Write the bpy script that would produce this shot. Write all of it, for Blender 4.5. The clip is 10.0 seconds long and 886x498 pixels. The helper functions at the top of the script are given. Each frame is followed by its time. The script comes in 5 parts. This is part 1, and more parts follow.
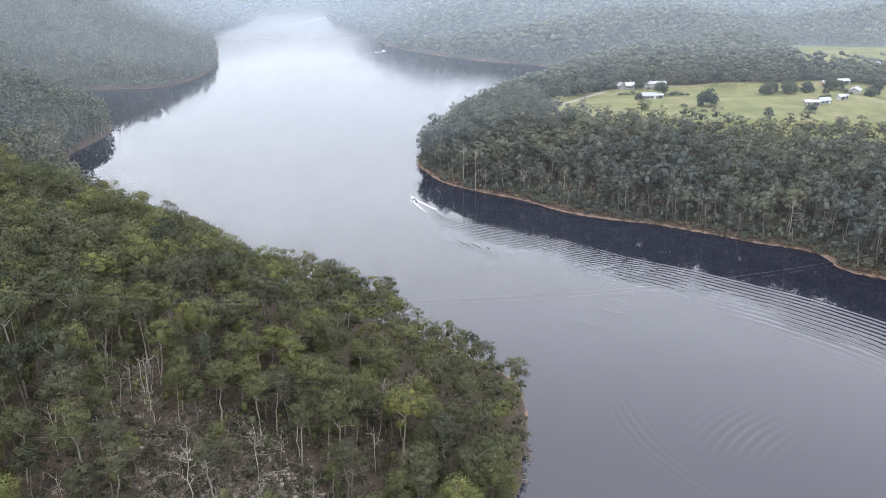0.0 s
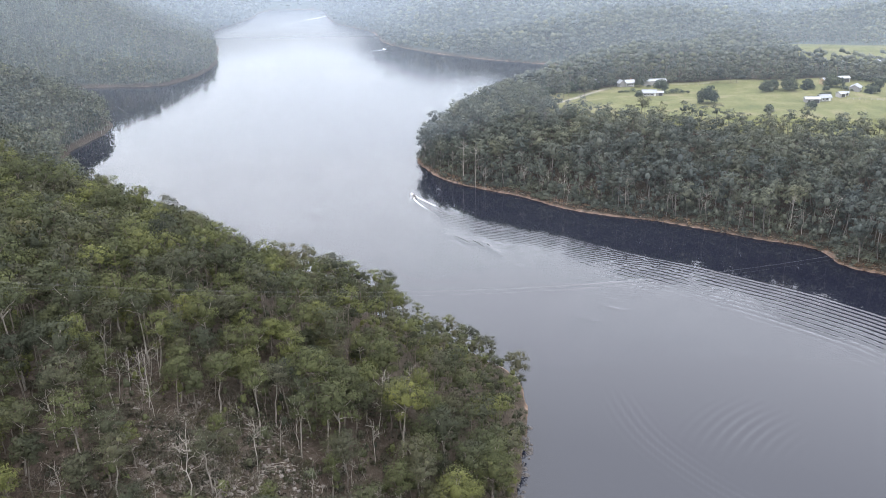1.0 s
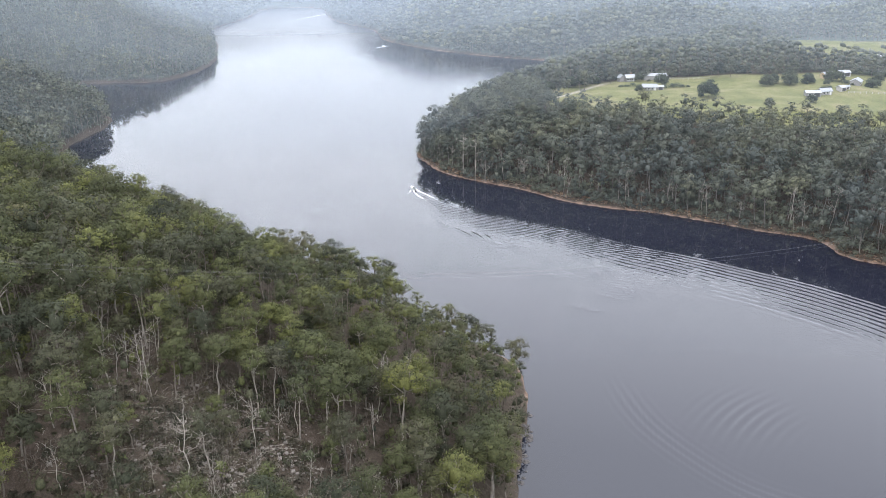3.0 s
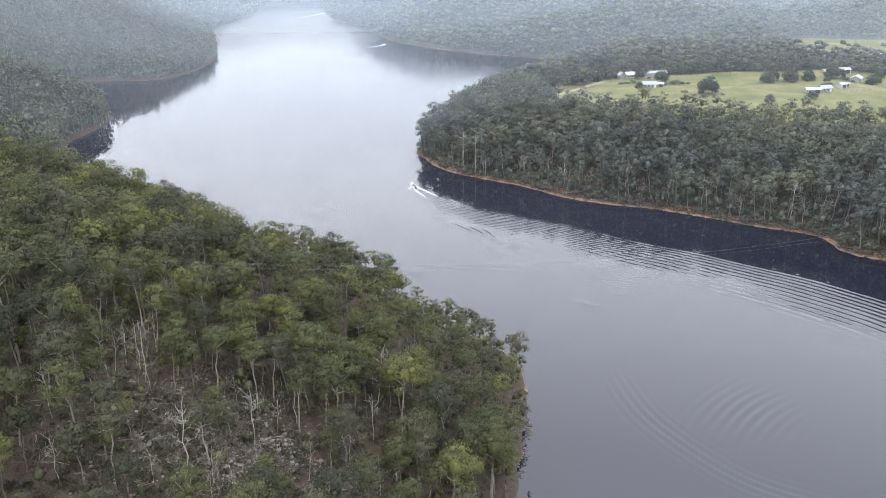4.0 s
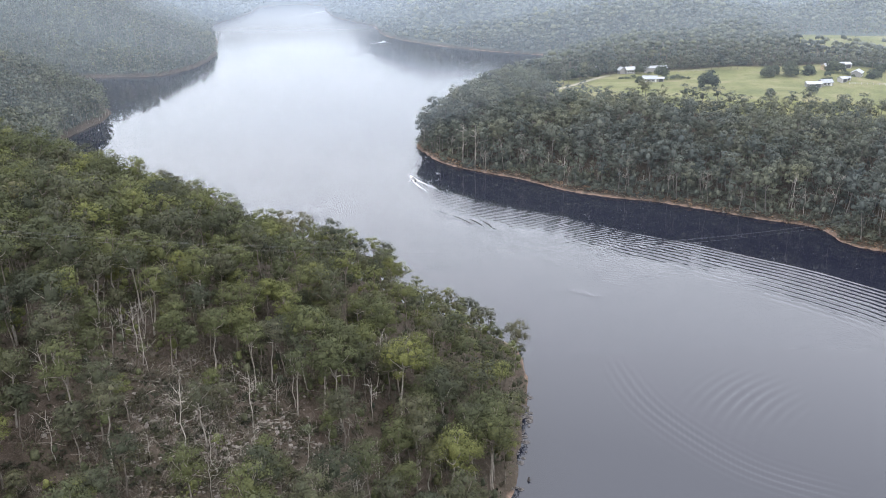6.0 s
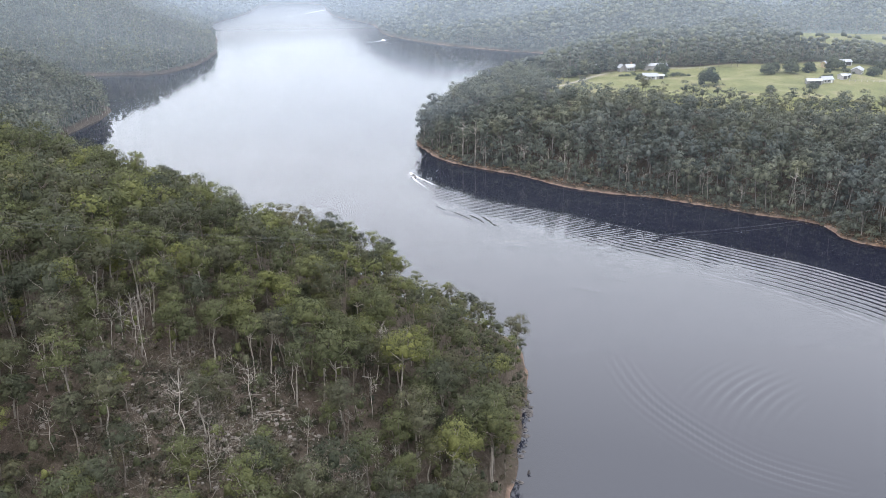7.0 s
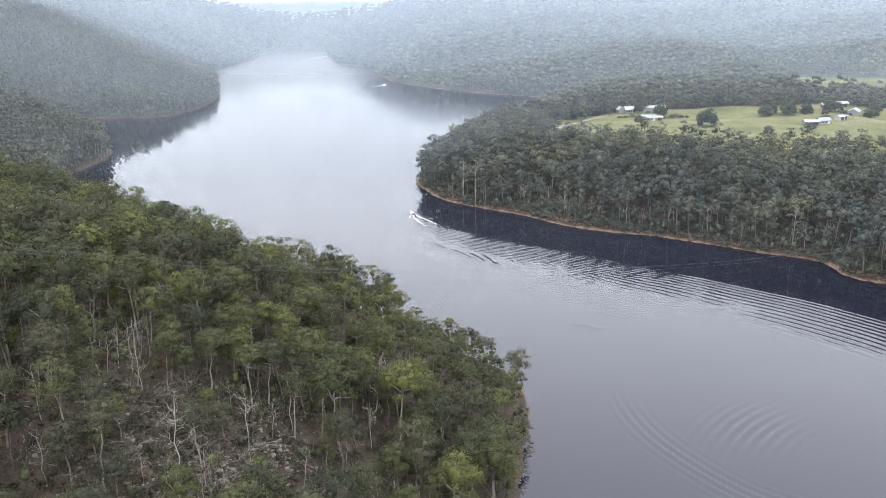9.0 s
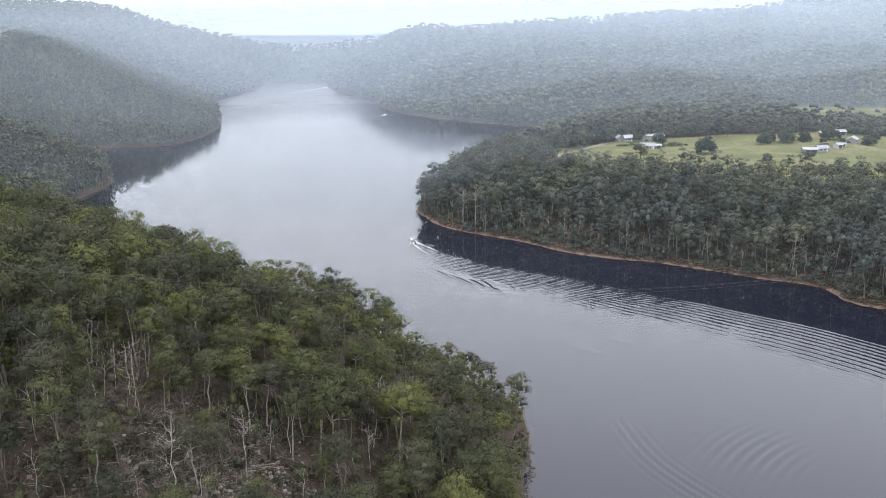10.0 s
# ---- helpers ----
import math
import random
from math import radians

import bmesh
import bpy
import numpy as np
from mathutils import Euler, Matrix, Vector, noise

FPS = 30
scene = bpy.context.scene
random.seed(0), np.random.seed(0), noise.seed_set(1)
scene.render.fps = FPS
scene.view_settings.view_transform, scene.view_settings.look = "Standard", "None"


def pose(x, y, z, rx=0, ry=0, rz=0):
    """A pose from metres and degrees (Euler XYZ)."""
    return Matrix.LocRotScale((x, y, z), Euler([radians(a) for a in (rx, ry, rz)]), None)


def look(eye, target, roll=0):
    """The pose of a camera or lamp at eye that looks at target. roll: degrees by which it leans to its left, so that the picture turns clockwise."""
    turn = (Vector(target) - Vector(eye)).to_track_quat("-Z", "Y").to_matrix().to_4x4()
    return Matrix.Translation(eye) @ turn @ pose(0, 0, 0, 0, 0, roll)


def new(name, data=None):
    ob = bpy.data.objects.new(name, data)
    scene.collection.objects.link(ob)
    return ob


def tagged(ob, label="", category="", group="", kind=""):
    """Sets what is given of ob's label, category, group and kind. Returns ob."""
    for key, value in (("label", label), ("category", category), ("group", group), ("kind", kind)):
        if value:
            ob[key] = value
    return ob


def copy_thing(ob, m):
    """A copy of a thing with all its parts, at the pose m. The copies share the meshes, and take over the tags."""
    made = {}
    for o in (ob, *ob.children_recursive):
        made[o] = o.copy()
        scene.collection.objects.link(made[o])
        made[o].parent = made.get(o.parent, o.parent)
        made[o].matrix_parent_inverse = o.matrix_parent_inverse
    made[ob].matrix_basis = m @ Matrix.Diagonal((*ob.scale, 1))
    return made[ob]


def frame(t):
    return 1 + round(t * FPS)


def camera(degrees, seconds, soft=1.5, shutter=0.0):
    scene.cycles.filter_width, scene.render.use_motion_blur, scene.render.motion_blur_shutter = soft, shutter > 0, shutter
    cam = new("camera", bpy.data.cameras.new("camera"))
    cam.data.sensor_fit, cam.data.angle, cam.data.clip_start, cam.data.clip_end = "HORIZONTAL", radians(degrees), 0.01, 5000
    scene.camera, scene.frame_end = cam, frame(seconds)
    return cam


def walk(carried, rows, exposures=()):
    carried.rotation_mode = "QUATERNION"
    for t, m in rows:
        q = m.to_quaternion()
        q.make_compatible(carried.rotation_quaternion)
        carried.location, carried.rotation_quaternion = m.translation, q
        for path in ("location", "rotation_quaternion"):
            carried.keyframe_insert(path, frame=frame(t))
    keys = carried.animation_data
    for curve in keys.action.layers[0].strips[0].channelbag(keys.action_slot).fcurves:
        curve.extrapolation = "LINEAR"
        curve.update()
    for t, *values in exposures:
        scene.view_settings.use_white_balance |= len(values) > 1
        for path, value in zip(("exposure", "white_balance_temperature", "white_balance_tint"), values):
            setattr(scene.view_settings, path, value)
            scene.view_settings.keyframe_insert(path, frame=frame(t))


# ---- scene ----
cam = camera(55.98, 10.0, soft=0.85)
PATH = [
    (0.0, pose(0.0, -0.0, 120.0, 69.575, 0, 0.0) @ pose(0, 0, 0, 0, 0, -0.878)),
    (0.5, pose(0.01, -0.06, 119.17, 69.575, 0, 0.0) @ pose(0, 0, 0, 0, 0, -0.878)),
    (1.0, pose(0.02, -0.13, 118.35, 69.575, 0, 0.0) @ pose(0, 0, 0, 0, 0, -0.878)),
    (1.5, pose(0.04, -0.19, 117.49, 69.575, 0, 0.0) @ pose(0, 0, 0, 0, 0, -0.878)),
    (2.0, pose(0.05, -0.25, 116.67, 69.575, 0, 0.0) @ pose(0, 0, 0, 0, 0, -0.878)),
    (2.5, pose(0.06, -0.32, 115.73, 69.575, 0, 0.0) @ pose(0, 0, 0, 0, 0, -0.878)),
    (4.0, pose(0.1, -0.51, 113.09, 69.575, 0, 0.0) @ pose(0, 0, 0, 0, 0, -0.878)),
    (4.5, pose(0.11, -0.57, 112.26, 69.575, 0, 0.0) @ pose(0, 0, 0, 0, 0, -0.878)),
    (5.0, pose(0.12, -0.63, 111.45, 69.575, 0, 0.0) @ pose(0, 0, 0, 0, 0, -0.878)),
    (5.5, pose(0.14, -0.7, 110.61, 69.575, 0, 0.0) @ pose(0, 0, 0, 0, 0, -0.878)),
    (7.0, pose(0.17, -0.89, 108.11, 69.575, 0, 0.0) @ pose(0, 0, 0, 0, 0, -0.878)),
    (7.5, pose(0.18, -0.95, 107.35, 69.575, 0, 0.0) @ pose(0, 0, 0, 0, 0, -0.878)),
    (8.0, pose(0.2, -1.01, 106.57, 69.693, 0, 0.034) @ pose(0, 0, 0, 0, 0, -0.878)),
    (8.5, pose(0.21, -1.08, 105.85, 70.838, 0, 0.01) @ pose(0, 0, 0, 0, 0, -0.878)),
    (9.0, pose(0.22, -1.14, 104.98, 72.681, 0, -0.012) @ pose(0, 0, 0, 0, 0, -0.878)),
    (9.5, pose(0.23, -1.2, 104.08, 74.079, 0, -0.035) @ pose(0, 0, 0, 0, 0, -0.878)),
    (10.0, pose(0.25, -1.27, 103.05, 74.784, 0, -0.045) @ pose(0, 0, 0, 0, 0, -0.878)),
]
walk(cam, PATH, exposures=[(0.0, 0.42), (8.2, 0.42), (9.0, 0.38), (9.5, 0.19), (10.0, 0.07)])

# ---- world, sun and exposure ----
world = bpy.data.worlds.new("overcast_sky")
scene.world = world
world.use_nodes = True
wn, wl = world.node_tree.nodes, world.node_tree.links
wn.clear()
sky = wn.new("ShaderNodeTexSky")
sky.sky_type = 'NISHITA'
sky.sun_disc = False
sky.sun_elevation = radians(48)
sky.sun_rotation = radians(200)
sky.dust_density = 4.0
scaled = wn.new("ShaderNodeMix")
scaled.data_type, scaled.blend_type = 'RGBA', 'MULTIPLY'
scaled.inputs[0].default_value = 1.0
scaled.inputs[7].default_value = (0.1, 0.1, 0.1, 1)
wl.new(sky.outputs[0], scaled.inputs[6])
cloud = wn.new("ShaderNodeMix")
cloud.data_type = 'RGBA'
cloud.inputs[0].default_value = 0.85
veil = wn.new("ShaderNodeMix")
veil.data_type = 'RGBA'
veil.inputs[6].default_value = (0.885, 0.915, 0.965, 1)
veil.inputs[7].default_value = (0.885, 0.91, 0.99, 1)
wl.new(veil.outputs[2], cloud.inputs[7])
wl.new(scaled.outputs[2], cloud.inputs[6])
wcoord = wn.new("ShaderNodeTexCoord")
wsep = wn.new("ShaderNodeSeparateXYZ")
wl.new(wcoord.outputs["Generated"], wsep.inputs[0])
height01 = wn.new("ShaderNodeMapRange")
height01.inputs["From Min"].default_value, height01.inputs["From Max"].default_value = -0.1, 0.9
wl.new(wsep.outputs[2], height01.inputs["Value"])
glow = wn.new("ShaderNodeValToRGB")
stops = glow.color_ramp.elements
for _ in range(8):
    stops.new(0.5)
for e, (up, bright) in zip(stops, ((-0.1, 0.95), (0.015, 1.06), (0.06, 1.9), (0.12, 1.95), (0.2, 2.2), (0.3, 2.65), (0.42, 2.8), (0.55, 2.6), (0.7, 3.2), (0.9, 4.8))):
    e.position, e.color = up + 0.1, (bright / 6, bright / 6, bright / 6, 1)
wl.new(height01.outputs[0], glow.inputs[0])
veil_rise = wn.new("ShaderNodeMapRange")
veil_rise.inputs["From Min"].default_value, veil_rise.inputs["From Max"].default_value = 0.15, 0.45
wl.new(wsep.outputs[2], veil_rise.inputs["Value"])
wl.new(veil_rise.outputs[0], veil.inputs[0])
lift = wn.new("ShaderNodeMath")
lift.operation = 'MULTIPLY'
lift.inputs[1].default_value = 6.0
wl.new(glow.outputs[0], lift.inputs[0])
back = wn.new("ShaderNodeBackground")
wl.new(lift.outputs[0], back.inputs[1])
wl.new(cloud.outputs[2], back.inputs[0])
wout = wn.new("ShaderNodeOutputWorld")
wl.new(back.outputs[0], wout.inputs[0])

sun = new("sun", bpy.data.lights.new("sun", 'SUN'))
sun.data.energy, sun.data.angle, sun.data.color = 0.8, radians(30), (1.0, 0.96, 0.9)
sun.matrix_world = look((0, 0, 300), (-60, 160, 0))


# ---- materials ----
def shader(name):
    mat = bpy.data.materials.new(name)
    mat.use_nodes = True
    nt = mat.node_tree
    return mat, nt.nodes, nt.links, nt.nodes["Principled BSDF"]


def noise_tex(nodes, links, scale, detail=4.0, rough=0.6, coord="Object"):
    tc = nodes.new("ShaderNodeTexCoord")
    n = nodes.new("ShaderNodeTexNoise")
    n.inputs["Scale"].default_value = scale
    n.inputs["Detail"].default_value = detail
    n.inputs["Roughness"].default_value = rough
    links.new(tc.outputs[coord], n.inputs["Vector"])
    return n


def ramp(nodes, links, src, stops):
    r = nodes.new("ShaderNodeValToRGB")
    el = r.color_ramp.elements
    while len(el) < len(stops):
        el.new(0.5)
    for e, (p, c) in zip(el, stops):
        e.position, e.color = p, (*c, 1)
    links.new(src, r.inputs[0])
    return r


def mixrgb(nodes, links, fac, a, b, blend='MIX'):
    m = nodes.new("ShaderNodeMix")
    m.data_type, m.blend_type = 'RGBA', blend
    for sock, v in ((m.inputs[0], fac), (m.inputs[6], a), (m.inputs[7], b)):
        if isinstance(v, (int, float)):
            sock.default_value = v
        elif isinstance(v, tuple):
            sock.default_value = (*v, 1)
        else:
            links.new(v, sock)
    return m.outputs[2]


def bump(nodes, links, bsdf, height, strength, dist):
    b = nodes.new("ShaderNodeBump")
    b.inputs["Strength"].default_value, b.inputs["Distance"].default_value = strength, dist
    links.new(height, b.inputs["Height"])
    links.new(b.outputs[0], bsdf.inputs["Normal"])


def plain(name, color, rough=0.8, metal=0.0, vary=0.15, scale=1.5):
    """Paint, wood or metal with a little grain and wear."""
    mat, n, l, b = shader(name)
    nz = noise_tex(n, l, scale, 6)
    lo = tuple(c * (1 - vary) for c in color)
    hi = tuple(min(1, c * (1 + vary)) for c in color)
    r = ramp(n, l, nz.outputs[0], [(0.3, lo), (0.7, hi)])
    l.new(r.outputs[0], b.inputs["Base Color"])
    b.inputs["Roughness"].default_value, b.inputs["Metallic"].default_value = rough, metal
    return mat


def leaf_material(name, stops, patch=0.05, grain=5.0, gap_shading=0.6):
    """Foliage: colour differs from tree to tree and from sprig to sprig; a little light passes through the leaves."""
    mat, n, l, b = shader(name)
    geo = n.new("ShaderNodeNewGeometry")
    own = n.new("ShaderNodeAttribute")
    own.attribute_name = "tone"
    info = n.new("ShaderNodeObjectInfo")
    both = n.new("ShaderNodeMath")
    l.new(own.outputs["Fac"], both.inputs[0])
    l.new(info.outputs["Random"], both.inputs[1])
    turn = n.new("ShaderNodeMath")
    turn.operation = 'FRACT'
    l.new(both.outputs[0], turn.inputs[0])
    tone = ramp(n, l, turn.outputs[0], [(i / (len(stops) - 1), c) for i, c in enumerate(stops)])
    big = n.new("ShaderNodeTexNoise")
    big.inputs["Scale"].default_value, big.inputs["Detail"].default_value = patch, 3.0
    l.new(geo.outputs["Position"], big.inputs["Vector"])
    drift = ramp(n, l, big.outputs[0], [(0.34, (0.84, 0.86, 0.95)), (0.5, (1.0, 1.0, 1.0)), (0.66, (1.15, 1.12, 0.98))])
    tint = mixrgb(n, l, 1.0, tone.outputs[0], drift.outputs[0], 'MULTIPLY')
    isl = ramp(n, l, geo.outputs["Random Per Island"], [(0.0, (0.80, 0.81, 0.83)), (0.55, (1.0, 1.0, 1.0)), (1.0, (1.22, 1.20, 1.10))])
    tint = mixrgb(n, l, 1.0, tint, isl.outputs[0], 'MULTIPLY')
    # leaf and twig mottling; shade of the gaps between leaves put into the colour
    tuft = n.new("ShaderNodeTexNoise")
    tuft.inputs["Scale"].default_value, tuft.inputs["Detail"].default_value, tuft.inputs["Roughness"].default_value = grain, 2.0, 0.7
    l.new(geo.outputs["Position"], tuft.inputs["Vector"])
    gap_mottle = ramp(n, l, tuft.outputs[0], [(0.36, (1 - 0.44 * gap_shading,) * 3), (0.5, (0.97, 0.97, 0.97)), (0.64, (1 + 0.45 * gap_shading, 1 + 0.45 * gap_shading, 1 + 0.38 * gap_shading))])
    tint = mixrgb(n, l, 1.0, tint, gap_mottle.outputs[0], 'MULTIPLY')
    l.new(tint, b.inputs["Base Color"])
    b.inputs["Roughness"].default_value = 0.7
    b.inputs["Specular IOR Level"].default_value = 0.1
    tr = n.new("ShaderNodeBsdfTranslucent")
    l.new(tint, tr.inputs[0])
    mix = n.new("ShaderNodeMixShader")
    mix.inputs[0].default_value = 0.32
    l.new(b.outputs[0], mix.inputs[1])
    l.new(tr.outputs[0], mix.inputs[2])
    l.new(mix.outputs[0], n["Material Output"].inputs[0])
    return mat


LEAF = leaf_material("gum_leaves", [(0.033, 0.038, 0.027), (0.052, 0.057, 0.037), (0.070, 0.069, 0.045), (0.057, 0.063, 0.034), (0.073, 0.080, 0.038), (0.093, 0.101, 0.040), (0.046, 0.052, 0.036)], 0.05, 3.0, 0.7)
# grey-green gum leaves of the farther woods, distance haze put into their colour
LEAF_HAZED = leaf_material("hazed_grey_green_leaves", [(0.060, 0.070, 0.066), (0.078, 0.088, 0.078), (0.094, 0.101, 0.083), (0.080, 0.091, 0.078), (0.108, 0.114, 0.088), (0.068, 0.079, 0.072)], 0.03, 1.6, 0.4)
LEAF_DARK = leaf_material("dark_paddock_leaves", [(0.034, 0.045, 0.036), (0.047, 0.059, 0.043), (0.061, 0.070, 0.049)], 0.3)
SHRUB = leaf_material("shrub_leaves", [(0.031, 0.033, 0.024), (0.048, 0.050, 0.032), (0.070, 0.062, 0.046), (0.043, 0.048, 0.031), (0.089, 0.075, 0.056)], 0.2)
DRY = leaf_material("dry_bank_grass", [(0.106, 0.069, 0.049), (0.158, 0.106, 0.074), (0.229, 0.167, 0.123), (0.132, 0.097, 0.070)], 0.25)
BARK = plain("pale_gum_bark", (0.165, 0.15, 0.13), 0.9, 0, 0.45, 1.2)
BARK_MIXED = plain("mixed_gum_bark", (0.115, 0.107, 0.098), 0.9, 0, 0.6, 0.16)
BARK_DARK = plain("grey_brown_bark", (0.11, 0.095, 0.08), 0.9, 0, 0.4, 1.2)
DEADWOOD = plain("bleached_dead_wood", (0.22, 0.203, 0.18), 0.9, 0, 0.3, 1.5)
STONE = plain("weathered_grey_rock", (0.135, 0.12, 0.108), 0.95, 0, 0.45, 0.8)
SHORE_STONE = plain("dark_shore_rock", (0.045, 0.040, 0.038), 0.7, 0, 0.5, 0.9)


def ground_material():
    mat, n, l, b = shader("forest_floor_and_pasture")
    fine = noise_tex(n, l, 0.9, 8, 0.7)
    wide = noise_tex(n, l, 0.06, 5, 0.6)
    floor = ramp(n, l, fine.outputs[0], [(0.3, (0.020, 0.015, 0.0125)), (0.5, (0.042, 0.033, 0.028)), (0.72, (0.105, 0.084, 0.075))])
    litter = noise_tex(n, l, 4.5, 5, 0.75)
    flecks = ramp(n, l, litter.outputs[0], [(0.3, (0.55, 0.55, 0.55)), (0.5, (1.0, 1.0, 1.0)), (0.68, (1.9, 1.85, 1.8))])
    scrub = ramp(n, l, wide.outputs[0], [(0.35, (0.034, 0.034, 0.021)), (0.65, (0.056, 0.045, 0.033))])
    forest = mixrgb(n, l, 1.0, mixrgb(n, l, 0.35, floor.outputs[0], scrub.outputs[0]), flecks.outputs[0], 'MULTIPLY')
    g1 = ramp(n, l, wide.outputs[0], [(0.32, (0.068, 0.076, 0.034)), (0.5, (0.094, 0.098, 0.044)), (0.68, (0.130, 0.120, 0.070))])
    g2 = ramp(n, l, fine.outputs[0], [(0.3, (0.8, 0.8, 0.78)), (0.7, (1.15, 1.12, 1.05))])
    grass = mixrgb(n, l, 1.0, g1.outputs[0], g2.outputs[0], 'MULTIPLY')
    soil = ramp(n, l, fine.outputs[0], [(0.3, (0.070, 0.047, 0.036)), (0.5, (0.130, 0.090, 0.069)), (0.7, (0.225, 0.175, 0.142))])
    gravel = ramp(n, l, fine.outputs[0], [(0.3, (0.19, 0.17, 0.14)), (0.7, (0.28, 0.255, 0.215))])
    col = forest
    under = ramp(n, l, fine.outputs[0], [(0.3, (0.036, 0.046, 0.042)), (0.7, (0.070, 0.082, 0.072))])
    for key, other in (("fern", under.outputs[0]), ("pasture", grass), ("bank", soil.outputs[0]), ("track", gravel.outputs[0])):
        at = n.new("ShaderNodeAttribute")
        at.attribute_name = key
        fac = at.outputs["Fac"]
        if key == "bank":
            edge = n.new("ShaderNodeMapRange")
            edge.inputs["From Min"].default_value, edge.inputs["From Max"].default_value = 0.35, 1.3
            edge.inputs["To Min"].default_value, edge.inputs["To Max"].default_value = 1, 0
            ragged = n.new("ShaderNodeMath")
            ragged.operation = 'MULTIPLY_ADD'
            ragged.inputs[1].default_value = 2.4
            l.new(fine.outputs[0], ragged.inputs[0])
            l.new(fac, ragged.inputs[2])
            less = n.new("ShaderNodeMath")
            less.operation = 'SUBTRACT'
            less.inputs[1].default_value = 3.0
            patchy = noise_tex(n, l, 0.28, 3, 0.6)
            more = n.new("ShaderNodeMath")
            more.operation = 'MULTIPLY_ADD'
            more.inputs[1].default_value = 4.0
            l.new(patchy.outputs[0], more.inputs[0])
            l.new(ragged.outputs[0], more.inputs[2])
            l.new(more.outputs[0], less.inputs[0])
            l.new(less.outputs[0], edge.inputs["Value"])
            fac = edge.outputs[0]
        col = mixrgb(n, l, fac, col, other)
    l.new(col, b.inputs["Base Color"])
    b.inputs["Roughness"].default_value = 0.95
    b.inputs["Specular IOR Level"].default_value = 0.1
    bump(n, l, b, fine.outputs[0], 0.6, 0.5)
    return mat


def water_material():
    mat, n, l, b = shader("dark_tannin_water")
    b.inputs["Base Color"].default_value = (0.008, 0.009, 0.015, 1)
    b.inputs["IOR"].default_value = 1.48
    tc = n.new("ShaderNodeTexCoord")
    sep = n.new("ShaderNodeSeparateXYZ")
    l.new(tc.outputs["Object"], sep.inputs[0])
    breeze = n.new("ShaderNodeMapRange")
    breeze.interpolation_type = 'SMOOTHSTEP'
    breeze.inputs["From Min"].default_value, breeze.inputs["From Max"].default_value = 480, 760
    breeze.inputs["To Min"].default_value, breeze.inputs["To Max"].default_value = 0.03, 0.11
    l.new(sep.outputs[1], breeze.inputs["Value"])
    gust = n.new("ShaderNodeMapRange")
    gust.interpolation_type = 'SMOOTHSTEP'
    gust.inputs["From Min"].default_value, gust.inputs["From Max"].default_value = 880, 1250
    gust.inputs["To Min"].default_value, gust.inputs["To Max"].default_value = 0, 0.22
    l.new(sep.outputs[1], gust.inputs["Value"])
    ruffled = n.new("ShaderNodeMath")
    l.new(breeze.outputs[0], ruffled.inputs[0])
    l.new(gust.outputs[0], ruffled.inputs[1])
    l.new(ruffled.outputs[0], b.inputs["Roughness"])
    nz = noise_tex(n, l, 0.35, 3, 0.5)
    bump(n, l, b, nz.outputs[0], 0.02, 0.1)
    return mat


GROUND, WATER = ground_material(), water_material()


# ---- mesh helpers ----
def mesh_from(name, verts, faces, mat, smooth=False, bulge=None):
    """A mesh from arrays of vertices (n, 3) and triangles or quads (m, k); bulge: normals of its vertices."""
    verts, faces = np.asarray(verts, np.float32), np.asarray(faces, np.int32)
    me = bpy.data.meshes.new(name)
    me.vertices.add(len(verts))
    me.vertices.foreach_set("co", verts.ravel())
    k = faces.shape[1]
    me.loops.add(faces.size)
    me.loops.foreach_set("vertex_index", faces.ravel())
    me.polygons.add(len(faces))
    me.polygons.foreach_set("loop_start", np.arange(0, faces.size, k, dtype=np.int32))
    me.polygons.foreach_set("use_smooth", np.full(len(faces), smooth))
    me.materials.append(mat)
    me.update(calc_edges=True)
    if bulge is not None:
        me.attributes.new("custom_normal", 'FLOAT_VECTOR', 'POINT').data.foreach_set("vector", np.asarray(bulge, np.float32).ravel())
        me.update()
    return me


def part(name, me, parent, label=""):
    ob = new(name, me)
    ob.parent = parent
    return tagged(ob, label)


def tube(p0, p1, r0, r1, sides=5):
    """Vertices and triangles of a tapered stick."""
    p0, p1 = np.array(p0, float), np.array(p1, float)
    d = p1 - p0
    d /= np.linalg.norm(d) + 1e-9
    a = np.cross(d, (0, 0, 1.0) if abs(d[2]) < 0.9 else (1.0, 0, 0))
    a /= np.linalg.norm(a)
    b = np.cross(d, a)
    ang = np.arange(sides) * 2 * np.pi / sides
    ring = np.cos(ang)[:, None] * a + np.sin(ang)[:, None] * b
    v = np.vstack([p0 + ring * r0, p1 + ring * r1])
    i = np.arange(sides)
    j = (i + 1) % sides
    f = np.vstack([np.c_[i, j, j + sides], np.c_[i, j + sides, i + sides]])
    return v, f


def join(pieces):
    """Pieces (verts, tris) or (verts, tris, normals) as one."""
    vs, fs, n = [], [], 0
    for v, f, *_ in pieces:
        vs.append(v)
        fs.append(f + n)
        n += len(v)
    if len(pieces[0]) == 3:
        return np.vstack(vs), np.vstack(fs), np.vstack([q[2] for q in pieces])
    return np.vstack(vs), np.vstack(fs)


def limb(rng, start, end, r0, r1, steps=4, wob=0.12, sides=5):
    """A crooked tapering limb, and its points."""
    start, end = np.array(start, float), np.array(end, float)
    length = np.linalg.norm(end - start)
    pts = [start + (end - start) * k / steps + (rng.normal(0, wob * length / steps, 3) if 0 < k < steps else 0) for k in range(steps + 1)]
    rad = np.linspace(r0, r1, steps + 1)
    return [tube(pts[k], pts[k + 1], rad[k], rad[k + 1], sides) for k in range(steps)], pts


